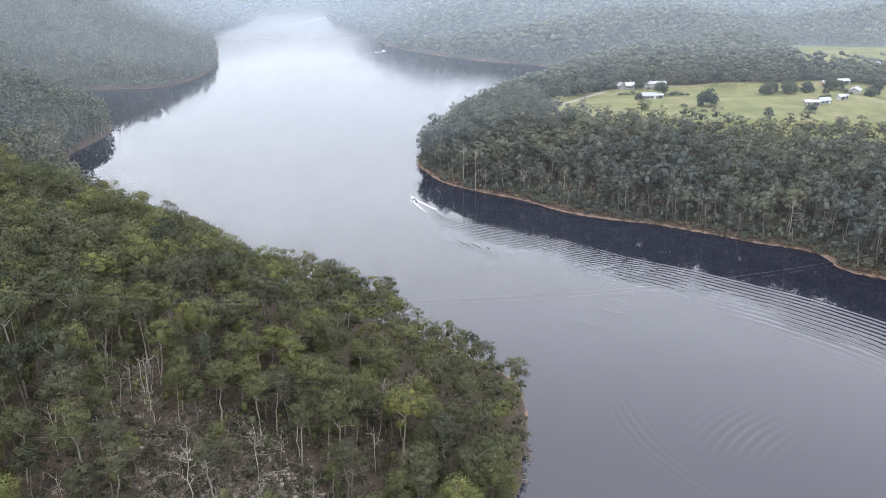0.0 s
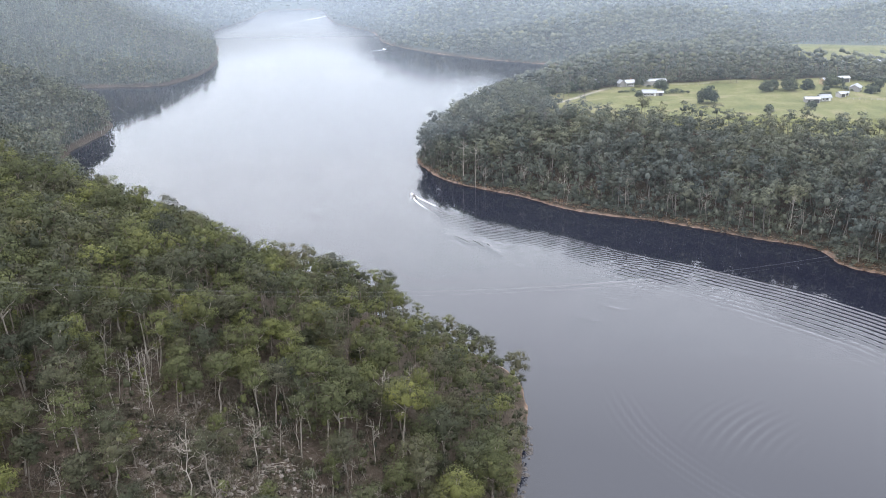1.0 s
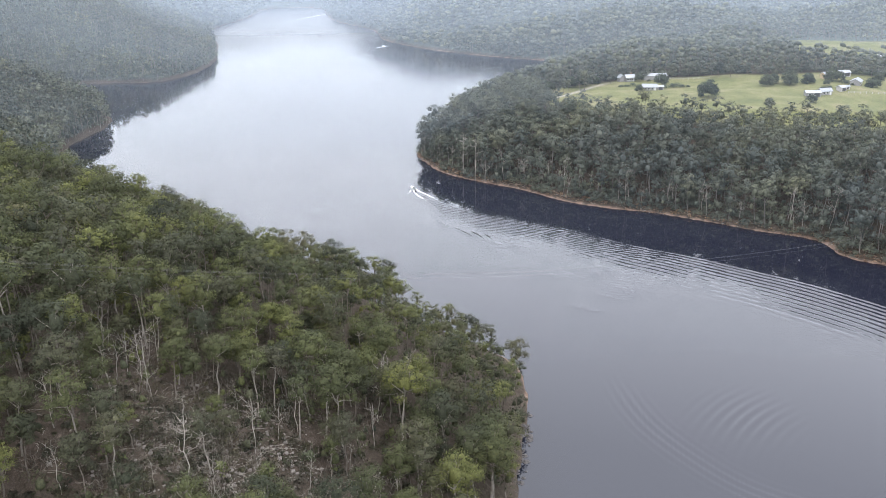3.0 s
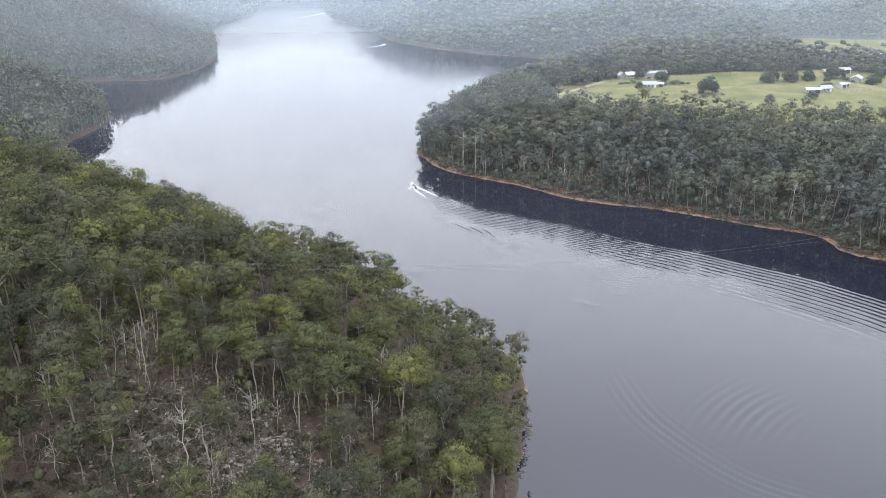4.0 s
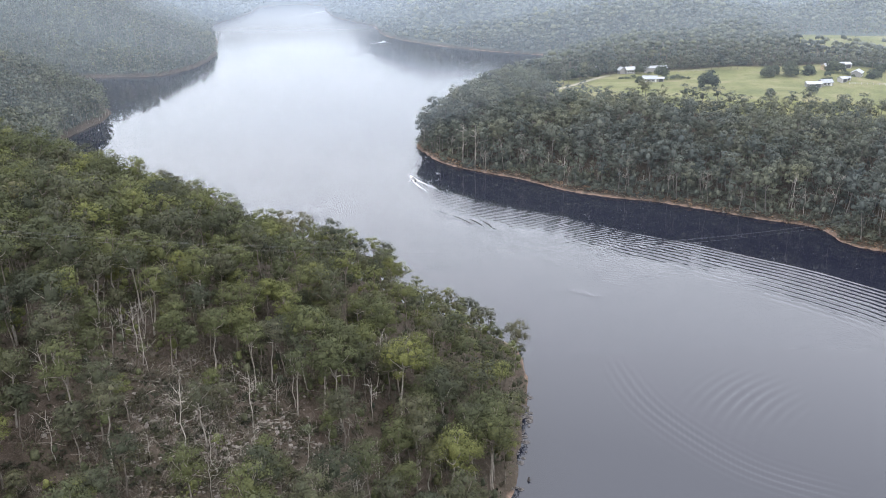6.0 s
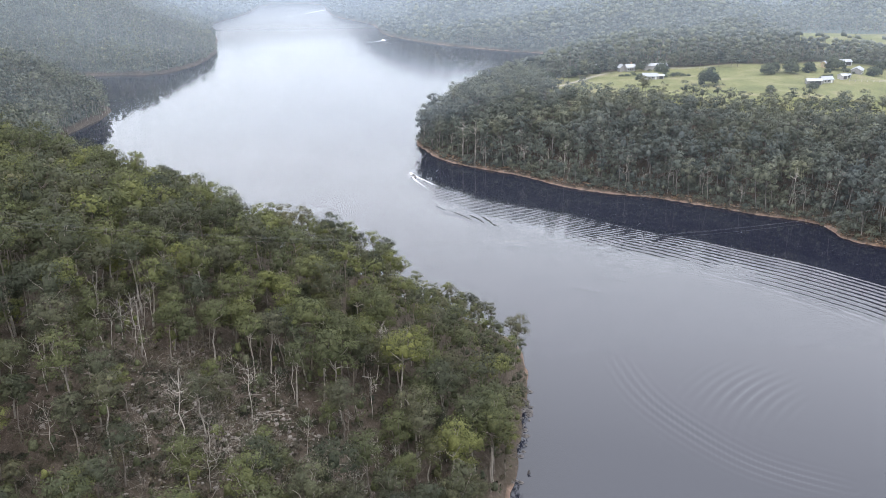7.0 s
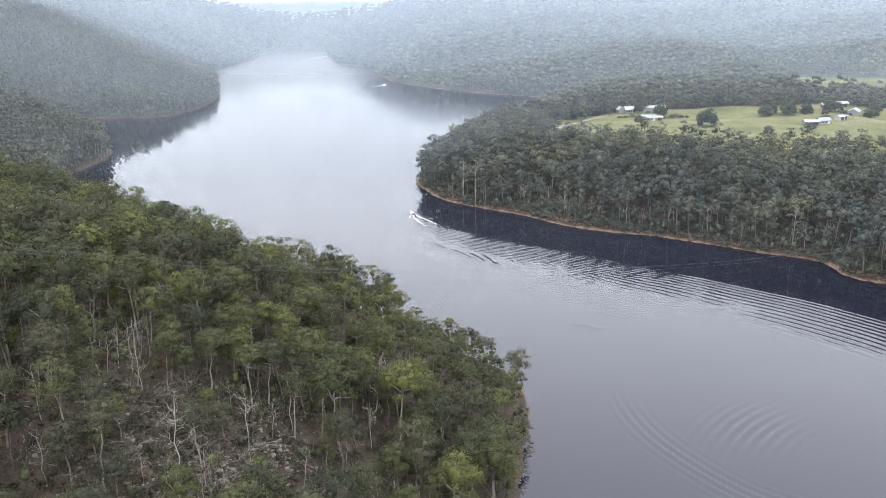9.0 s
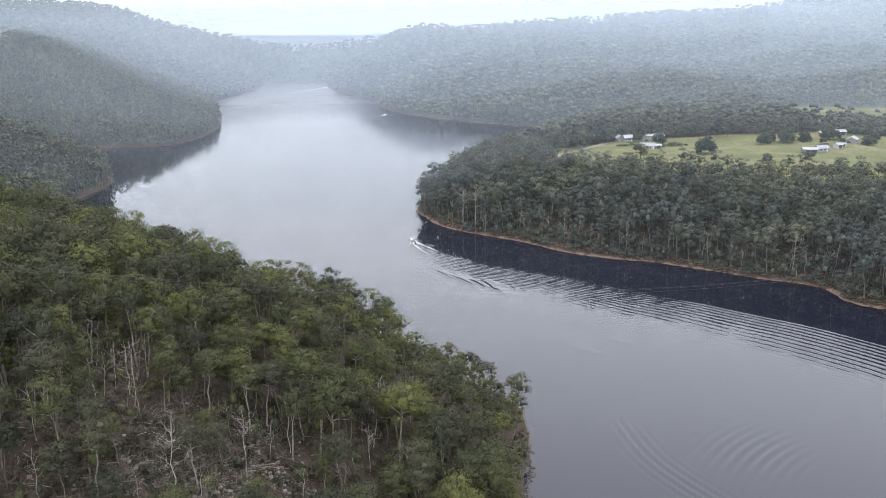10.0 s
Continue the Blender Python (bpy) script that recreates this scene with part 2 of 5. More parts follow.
def sprigs(rng, centre, radii, count, size, spread=0.45):
    """Leaf sprigs as small triangles over a lumpy dome, facing roughly outwards."""
    d = rng.normal(0, 1, (count, 3))
    d /= np.linalg.norm(d, axis=1)[:, None]
    d[:, 2] = np.where(d[:, 2] < -0.3, -d[:, 2], d[:, 2])
    ph = rng.uniform(0, 6.28, 3)
    lump = np.sin(d[:, 0] * 5 + ph[0]) + np.sin(d[:, 1] * 5 + ph[1]) + np.sin(d[:, 2] * 6 + ph[2])
    shell = ((1 - 0.35 * rng.uniform(0, 1, count) ** 2) * (1 + 0.12 * lump) * (1 + 0.35 * rng.uniform(0, 1, count) ** 5))[:, None]
    c = np.array(centre) + d * shell * np.array(radii)
    nrm = d + rng.normal(0, spread, (count, 3)) + np.array([0, 0, 0.2])
    nrm /= np.linalg.norm(nrm, axis=1)[:, None]
    t = np.cross(nrm, rng.normal(0, 1, (count, 3)))
    t /= np.linalg.norm(t, axis=1)[:, None]
    b = np.cross(nrm, t)
    s = size * rng.uniform(0.6, 1.4, count)[:, None]
    v = np.stack([c + t * s, c - t * s * 0.5 + b * s * 0.8, c - t * s * 0.5 - b * s * 0.8], 1).reshape(-1, 3)
    face = d * np.array([1, 1, 1.25]) + 0.30 * nrm + rng.normal(0, 0.14, (count, 3)) + np.array([0, 0, 0.15])
    face /= np.linalg.norm(face, axis=1)[:, None]
    return v, np.arange(count * 3).reshape(-1, 3), np.repeat(face, 3, axis=0)


def dome(rng, centre, radii, sides, rings):
    """The dense, lumpy inside of a leaf mass: a closed uneven dome."""
    v, f = [np.array([0, 0, 1.0]) * rng.uniform(0.85, 1.1)], []
    for k in range(rings):
        lat = math.radians(40 + 62 * k / max(1, rings - 1)) if rings > 1 else math.radians(75)
        for q in range(sides):
            a = 2 * math.pi * (q + 0.5 * (k % 2)) / sides + rng.normal(0, 0.12)
            v.append(np.array([math.sin(lat) * math.cos(a), math.sin(lat) * math.sin(a), math.cos(lat)]) * rng.uniform(0.72, 1.2))
    for q in range(sides):
        f.append((0, 1 + q, 1 + (q + 1) % sides))
        for k in range(rings - 1):
            a, b = 1 + k * sides + q, 1 + k * sides + (q + 1) % sides
            f += [(a, a + sides, b), (b, a + sides, b + sides)]
    v = np.array(v)
    return np.array(centre) + v * np.array(radii), np.array(f), v / np.linalg.norm(v, axis=1)[:, None]


def at_height(pts, z):
    """The point of a rising polyline at height z."""
    q = np.array(pts)
    return np.array([np.interp(z, q[:, 2], q[:, k]) for k in range(3)])


def gum_shape(rng, height, spread, domes, leaves, size, limbs=True, low=0.5, sides=5, slack=0.45, core=(7, 2)):
    """A slender trunk with rising limbs, each bearing a domed mass of leaves."""
    wood, crown = [], []
    lean = rng.normal(0, 0.045 * height, 2)
    seg, pts = limb(rng, (0, 0, -0.6), (lean[0], lean[1], height * 0.86), 0.016 * height, 0.004 * height, 6 if limbs else 2, 0.06 if limbs else 0.02, sides)
    wood += seg
    turn = rng.uniform(0, 6.28)
    for k in range(domes):
        u = k / max(1, domes - 1)
        z = height * (low + 0.1 + (0.80 - low) * u ** 0.85)
        r = spread * rng.uniform(0.48, 0.76) * (1.1 if k == domes - 1 else 1)
        reach = 0.0 if k == domes - 1 else spread * rng.uniform(0.4, 0.8) * (1 - 0.35 * u)
        a = turn + k * 2.4 + rng.normal(0, 0.3)
        stem = at_height(pts, min(z, height * 0.84))
        c = np.array([stem[0] + math.cos(a) * reach, stem[1] + math.sin(a) * reach, z])
        if limbs and reach > 0:
            base = at_height(pts, max(z - reach * rng.uniform(0.8, 1.4), height * 0.28))
            wood += limb(rng, base, c, 0.0065 * height, 0.002 * height, 3, 0.15, 4)[0]
        n = max(3, int(leaves * (r / (0.74 * spread)) ** 2))
        fill = 0.70 if limbs else 0.82
        crown.append(dome(rng, c, (r * fill, r * fill, r * fill * 0.8), *core))
        crown.append(sprigs(rng, c, (r, r, r * rng.uniform(0.7, 0.95)), n, size, slack))
    return join(wood), join(crown)


def plume_shape(rng, height, spread, clumps, leaves, size, low, core=(5, 2), limbs=2, slack=0.8):
    """A straight trunk under a tall ragged crown of many small leaf clumps on thin limbs."""
    wood, crown = [], []
    lean = rng.normal(0, 0.04 * height, 2)
    seg, pts = limb(rng, (0, 0, -0.6), (lean[0], lean[1], height * 0.9), 0.014 * height, 0.004 * height, 3, 0.03, 4)
    wood += seg
    turn, flat = rng.uniform(0, 6.28), rng.uniform(0.55, 0.8)
    for k in range(clumps):
        u = (k + rng.uniform(0.1, 0.9)) / clumps
        z = height * (low + (0.95 - low) * u)
        girth = math.sin(math.pi * (0.12 + 0.80 * u ** 1.35)) ** 0.7
        r = spread * rng.uniform(0.30, 0.50) * (0.75 + 0.35 * girth)
        reach = spread * girth * rng.uniform(0.35, 0.95) if k < clumps - 1 else 0.1 * spread
        a = turn + k * 2.4 + rng.normal(0, 0.4)
        stem = at_height(pts, min(z, height * 0.86))
        c = np.array([stem[0] + math.cos(a) * reach, stem[1] + math.sin(a) * reach, z])
        if k % max(1, clumps // max(1, limbs)) == 1 and limbs:
            wood += limb(rng, at_height(pts, max(z - 1.1 * reach, 0.3 * height)), c, 0.006 * height, 0.002 * height, 2, 0.12, 3)[0]
        crown.append(dome(rng, c, (r * 0.66, r * 0.66, r * 0.66 * flat), *core))
        crown.append(sprigs(rng, c, (r, r, r * flat), max(3, int(leaves * rng.uniform(0.7, 1.3))), size, slack))
    return join(wood), join(crown)


def umbrella_shape(rng, height, spread, clumps, leaves, size, core=(5, 2), limbs=4, sides=4, slack=0.4, fine=False, deep=1.0):
    """A bare trunk forking into limbs that carry a billowing crown of many small, flat-bottomed leaf domes."""
    wood, crown = [], []
    lean = rng.normal(0, 0.05 * height, 2)
    seg, pts = limb(rng, (0, 0, -0.6), (lean[0], lean[1], height * 0.8), 0.013 * height, 0.004 * height, 6 if fine else 3, 0.06, sides)
    wood += seg
    tall = rng.uniform(0.85, 1.3) * deep
    heart = at_height(pts, height - spread * tall * 1.1)
    turn = rng.uniform(0, 6.28)
    crown.append(dome(rng, heart, (spread * 0.36, spread * 0.36, spread * tall * 0.45), *core))
    for k in range(clumps):
        u = (k + 0.5) / clumps
        up = 1.0 - 1.5 * u + rng.normal(0, 0.07)
        flat = math.sqrt(max(0.05, 1 - min(1, up * up)))
        a = turn + k * 2.4 + rng.normal(0, 0.25)
        far = spread * rng.uniform(0.62, 1.02)
        c = heart + np.array([math.cos(a) * flat * far, math.sin(a) * flat * far, up * far * tall])
        r = spread * rng.uniform(0.36, 0.54) * (1.1 - 0.2 * u)
        if k % max(1, clumps // limbs) == 0:
            fork = at_height(pts, max(0.3 * height, heart[2] - spread * rng.uniform(0.3, 0.9)))
            wood += limb(rng, fork, c, 0.0065 * height, 0.0018 * height, 3 if fine else 2, 0.14, sides - 1 if sides > 3 else 3)[0]
        crown.append(dome(rng, c, (r * 0.36, r * 0.36, r * 0.27), 4, 2))
        crown.append(sprigs(rng, c, (r, r, r * 0.72), max(3, int(leaves * rng.uniform(0.8, 1.2))), size, slack))
    v, f, q = join(crown)
    q = 0.55 * q + 0.6 * (v - heart) / np.array([spread, spread, spread * tall])
    return join(wood), (v, f, q / np.linalg.norm(q, axis=1)[:, None])


def dead_shape(rng, height, boughs):
    wood, pts = limb(rng, (0, 0, -0.6), (rng.normal(0, 0.6), rng.normal(0, 0.6), height), 0.009 * height, 0.0022 * height, 6, 0.09, 6)
    for k in range(boughs):
        z = height * rng.uniform(0.4, 0.95)
        a = rng.uniform(0, 6.28)
        r = (height - z) * 0.2 + rng.uniform(0.5, 1.7)
        i = min(5, int(z / height * 6))
        start = pts[i] + (pts[i + 1] - pts[i]) * (z / height * 6 - i)
        end = start + np.array([math.cos(a) * r, math.sin(a) * r, r * rng.uniform(0.3, 1.1)])
        seg, bp = limb(rng, start, end, 0.0034 * height, 0.0012 * height, 4, 0.24, 4)
        wood += seg
        for q in bp[1:]:
            wood += limb(rng, q, q + rng.normal(0, 0.5, 3) + np.array([0, 0, 0.5]), 0.002 * height, 0.0008 * height, 2, 0.3, 3)[0]
    return join(wood)


def scatter(shapes, place):
    """Many copies of template shapes (verts, tris) joined: place holds rows of x, y, z, turn, scale, template."""
    vs, fs, n = [], [], 0
    for k, (v, f, *_) in enumerate(shapes):
        rows = place[place[:, 5] == k]
        if not len(rows):
            continue
        c, s = np.cos(rows[:, 3])[:, None], np.sin(rows[:, 3])[:, None]
        sc = rows[:, 4][:, None]
        x = (v[None, :, 0] * c - v[None, :, 1] * s) * sc + rows[:, 0][:, None]
        y = (v[None, :, 0] * s + v[None, :, 1] * c) * sc + rows[:, 1][:, None]
        z = v[None, :, 2] * sc + rows[:, 2][:, None]
        vs.append(np.stack([x, y, z], 2).reshape(-1, 3))
        fs.append((f[None] + (np.arange(len(rows)) * len(v))[:, None, None]).reshape(-1, 3) + n)
        n += len(rows) * len(v)
    return np.vstack(vs), np.vstack(fs)


def canopy(name, shapes, place, mat):
    """The joined leaves of many trees or bushes, each with a tone of its own."""
    tone, bulge = [], []
    for k, (v, f, q) in enumerate(shapes):
        rows = place[place[:, 5] == k]
        tone.append(np.repeat(rows[:, 3] * 7.31 % 1.0, len(v)))
        c, s = np.cos(rows[:, 3])[:, None], np.sin(rows[:, 3])[:, None]
        bulge.append(np.stack([q[None, :, 0] * c - q[None, :, 1] * s, q[None, :, 0] * s + q[None, :, 1] * c, q[None, :, 2] + 0 * c], 2).reshape(-1, 3))
    me = mesh_from(name, *scatter(shapes, place), mat, True, np.vstack(bulge))
    me.attributes.new("tone", 'FLOAT', 'POINT').data.foreach_set("value", np.concatenate(tone).astype(np.float32))
    return me


# ---- the lake's outline and the lie of the land ----
SHORE_EAST = [(260, 20), (330, 150), (262, 232), (200, 266), (163, 284), (155, 288), (151, 294), (152, 303), (149, 312), (122, 329), (103, 345),
              (80, 356), (57, 368), (38, 391), (22, 401), (5, 416), (-6, 437), (-15, 462), (-10, 485), (8, 530), (34, 600), (72, 690), (112, 760), (152, 800)]
SHORE_NORTH = [(130, 822), (86, 851), (42, 883), (-24, 955), (-71, 1042), (-78, 1105), (-91, 1170), (-125, 1235), (-155, 1291), (-178, 1385),
               (-194, 1470), (-202, 1540), (-240, 1585), (-300, 1590), (-318, 1530), (-310, 1440), (-306, 1340), (-322, 1206), (-300, 1130), (-262, 1010)]
SHORE_WEST = [(-250, 950), (-235, 898), (-229, 850), (-228, 796), (-240, 748), (-256, 737), (-300, 738), (-390, 735), (-420, 690), (-330, 640), (-242, 600),
              (-223, 562), (-225, 520), (-227, 494), (-215, 455), (-170, 385), (-112, 318), (-62, 270), (-35, 251), (-6, 239), (16, 220), (23, 203), (21, 189),
              (20, 178), (17, 163), (14, 147), (6, 105), (2, 20)]


def rounded(pts, times):
    p = np.array(pts, float)
    for _ in range(times):
        q = np.roll(p, -1, 0)
        p = np.stack([0.75 * p + 0.25 * q, 0.25 * p + 0.75 * q], 1).reshape(-1, 2)
    return p


LAKE = rounded(SHORE_EAST + SHORE_NORTH + SHORE_WEST, 2)


def inland(x, y):
    """Metres from the lake's edge, positive on land and negative on the water."""
    x, y = np.asarray(x, float).ravel(), np.asarray(y, float).ravel()
    best = np.full(x.shape, 1e9)
    inside = np.zeros(x.shape, bool)
    for (ax, ay), (bx, by) in zip(LAKE, np.roll(LAKE, -1, 0)):
        dx, dy = bx - ax, by - ay
        u = np.clip(((x - ax) * dx + (y - ay) * dy) / (dx * dx + dy * dy + 1e-9), 0, 1)
        best = np.minimum(best, (x - ax - u * dx) ** 2 + (y - ay - u * dy) ** 2)
        if dy:
            inside ^= ((ay > y) != (by > y)) & (x < dx * (y - ay) / dy + ax)
    d = np.sqrt(best)
    return np.where(inside, -d, d)


def step(a, b, v):
    u = np.clip((v - a) / (b - a), 0, 1)
    return u * u * (3 - 2 * u)


# hills: x, y, height above the lake, metres in which the slope climbs
HILLS = np.array([(-60, 160, 47, 42), (-60, 60, 44, 42), (-40, 200, 42, 44), (-300, 250, 60, 60), (-300, 540, 50, 60), (-350, 850, 100, 165), (-500, 950, 108, 165), (-600, 800, 112, 150),
                  (-500, 1450, 101, 145), (-800, 1600, 138, 150), (-360, 2050, 22, 130), (-250, 2900, 16, 100), (-60, 1400, 88, 78), (100, 1450, 86, 190),
                  (400, 1450, 100, 230), (800, 1500, 120, 250), (270, 780, 20, 60), (120, 900, 42, 150), (60, 430, 26, 45),
                  (200, 460, 26, 45), (200, 560, 26, 45), (400, 500, 28, 45), (350, 760, 18, 60), (330, 650, 12, 60), (500, 300, 30, 45)], float)


def soft_noise(x, y, size, seed=0.0):
    """Cheap rolling noise between -1 and 1."""
    a, b = x / size + seed, y / size - seed
    return (np.sin(a * 1.7 + 1.3 * np.sin(b * 1.1 + seed)) + np.sin(b * 1.9 + 1.7 * np.sin(a * 0.9 - seed)) + np.sin((a + b) * 1.3 + seed * 3)) / 3


def land(x, y):
    """Ground height."""
    x, y = np.asarray(x, float).ravel(), np.asarray(y, float).ravel()
    d = inland(x, y) + 1.2 * soft_noise(x, y, 9.0, 0.4) + 0.5 * soft_noise(x, y, 3.1, 2.0)
    w = 1 / (((x[:, None] - HILLS[:, 0]) ** 2 + (y[:, None] - HILLS[:, 1]) ** 2) + 900) ** 2
    w /= w.sum(1)[:, None]
    top, run = w @ HILLS[:, 2], w @ HILLS[:, 3]
    dp = np.maximum(d, 0)
    near = (x < 60) & (y < 260)
    top = np.where(near, top * (0.42 + 0.58 * step(72, 130, y)) * (1 - 0.38 * step(-17, -7, x) * step(178, 196, y)), top)
    h = top * (1 - np.exp(-(dp / run) ** 1.3)) + 1.3 * (1 - np.exp(-dp / 1.2))
    h = h + soft_noise(x, y, 60, 1.0) * np.minimum(dp, 60) * 0.05 + soft_noise(x, y, 17, 5.0) * np.minimum(dp, 20) * 0.035
    return np.where(d > 0, np.maximum(h, 0.25 * np.minimum(d, 2)), np.maximum(-6, 0.4 * d))


def paddock(x, y):
    """1 on the cleared pasture, 0 in the forest."""
    x, y = np.asarray(x, float), np.asarray(y, float)
    wob = 7 * soft_noise(x, y, 22, 3.0)
    front = np.maximum(446 - 0.5 * (x - 84), 325) + wob
    rear = 570 - 0.27 * np.maximum(x - 150, 0) + 0.12 * np.maximum(x - 262, 0) + 0.5 * wob
    left = 58 + 0.2 * np.abs(y - 500) + 0.5 * wob
    lower = step(-3, 3, y - front) * step(-3, 3, rear - y) * step(-3, 3, x - left)
    upper = step(-4, 4, y - 674 - wob) * step(-4, 4, 800 + wob - y) * step(-4, 4, x - 300 - wob) * step(-8, 8, 620 - x)
    return np.maximum(lower, upper)


def lines(*spans):
    return np.unique(np.concatenate([np.arange(a, b, s) for a, b, s in spans]))


def sheet(name, xs, ys, height, mat, smooth=True):
    gx, gy = np.meshgrid(xs, ys)
    v = np.c_[gx.ravel(), gy.ravel(), height(gx.ravel(), gy.ravel())]
    nx, ny = len(xs), len(ys)
    i = (np.arange(ny - 1)[:, None] * nx + np.arange(nx - 1)).ravel()
    return mesh_from(name, v, np.c_[i, i + 1, i + nx + 1, i + nx], mat, smooth), v


gxs = lines((-4500, -900, 300), (-900, -420, 15), (-420, -250, 6), (-250, -205, 2.2), (-205, 60, 2.8), (60, 330, 4.2), (330, 700, 10), (700, 1200, 40), (1200, 4600, 300))
gys = lines((-1500, 60, 60), (60, 260, 2.7), (260, 470, 2.7), (470, 620, 4.2), (620, 960, 6), (960, 1000, 10), (1000, 1700, 18), (1700, 2200, 30), (2200, 2600, 60), (2600, 4700, 250))
ground_mesh, gv = sheet("ground", gxs, gys, land, GROUND)
gd = inland(gv[:, 0], gv[:, 1])
for key, val in (("fern", np.minimum(1, step(585, 640, gv[:, 1]) + step(-190, -225, gv[:, 0]) * step(330, 420, gv[:, 1])) * step(3, 7, gd)),
                 ("pasture", paddock(gv[:, 0], gv[:, 1])),
                 ("bank", np.clip(gd + 0.5 + 1.2 * soft_noise(gv[:, 0], gv[:, 1], 9.0, 0.4) + np.clip(2.2 * soft_noise(gv[:, 0], gv[:, 1], 21, 7.0), -0.3, 1.4) + 1.2 * step(-150, -190, gv[:, 0]) * step(1000, 900, gv[:, 1]), -30, 30)),
                 ("track", np.exp(-((gv[:, 1] - 528 - 0.8 * (gv[:, 0] - 73) - 4 * np.sin(gv[:, 0] / 14)) / 3.4) ** 2) * step(118, 108, gv[:, 0]) * step(55, 66, gv[:, 0]) * 0.8)):
    at = ground_mesh.attributes.new(key, 'FLOAT', 'POINT')
    at.data.foreach_set("value", val.astype(np.float32))
tagged(new("ground", ground_mesh), "rolling lakeside ground with brown forest floor and green pasture", "ground", kind="structure")


# ---- water with the boat's wake ----
BOAT = (-14.0, 392.0)
WAKE = [(-13.8, 390), (-6.9, 378.8), (1.0, 366.4), (10.4, 357.7), (28.4, 346.0), (44.6, 334.9), (62.9, 317.7), (77.3, 304.5), (93.3, 294.4), (109.7, 279.5), (123.6, 268.8), (136.5, 255.1), (147, 242), (158, 222)]
ARM = [(-14.3, 388), (-14.5, 381.0), (-11.4, 357.3), (-6.6, 347.7), (7.0, 335.3), (15.6, 327.9), (24.0, 322.2), (31.5, 310.2), (37.1, 286.8), (43.1, 274.0), (49.2, 266.0), (55.1, 258.3), (65.5, 252.6)]
STROKES = [(0.30, [(-6.6, 347.7), (-1.0, 338.6), (4.2, 329.0)]), (0.30, [(0.3, 338.5), (6.9, 329.7), (12.1, 321.4)]), (0.32, [(9.6, 331.0), (14.5, 322.6), (17.0, 316.5)]),
           (0.32, [(15.6, 327.9), (18.7, 319.8), (20.4, 312.5)]), (0.26, [(21.1, 317.1), (22.4, 311.9), (22.8, 308.2)]), (0.12, [(22.6, 327.6), (27.0, 316.8), (29.8, 305.4)]),
           (0.11, [(24.4, 327.5), (28.6, 315.4), (31.2, 303.0)]), (0.10, [(27.0, 327.5), (31.0, 315.4), (33.4, 302.0)]), (0.12, [(37.1, 283.6), (39.3, 279.3), (40.6, 275.1)]),
           (0.08, [(51.1, 264.0), (55.3, 259.2), (61.6, 255.4)]), (0.12, [(42.7, 253.8), (43.4, 252.0), (44.5, 249.6)]), (0.13, [(45.8, 253.3), (47.0, 250.3), (48.2, 247.2)]), (0.12, [(50.2, 248.8), (50.4, 246.8)])]
BAND = [(47.5, 214), (48.4, 202.6), (51.2, 182.3), (57.1, 168.5), (64.7, 156.2), (72.2, 150.0), (84, 144)]


def curve_pts(pts, n):
    p = np.array(pts, float)
    for _ in range(3):
        q = np.stack([0.75 * p[:-1] + 0.25 * p[1:], 0.25 * p[:-1] + 0.75 * p[1:]], 1).reshape(-1, 2)
        p = np.vstack([p[:1], q, p[-1:]])
    s = np.r_[0, np.cumsum(np.linalg.norm(np.diff(p, axis=0), axis=1))]
    t = np.linspace(0, s[-1], n)
    return np.c_[np.interp(t, s, p[:, 0]), np.interp(t, s, p[:, 1])], t


def along(x, y, pts, n=160):
    """Distance run along a curve and the signed distance from it (positive to its right)."""
    p, t = curve_pts(pts, n)
    bs, bd, bsg = np.zeros(x.shape), np.full(x.shape, 1e9), np.zeros(x.shape)
    for (a, b, s0, s1) in zip(p[:-1], p[1:], t[:-1], t[1:]):
        dx, dy = b - a
        raw = ((x - a[0]) * dx + (y - a[1]) * dy) / (dx * dx + dy * dy)
        u = np.clip(raw, 0, 1)
        ex, ey = x - a[0] - u * dx, y - a[1] - u * dy
        d2 = ex * ex + ey * ey
        m = d2 < bd
        bd = np.where(m, d2, bd)
        bs = np.where(m, s0 + u * (s1 - s0), bs)
        bsg = np.where(m, np.sign(ex * dy - ey * dx), bsg)
    return bs, np.sqrt(bd) * bsg


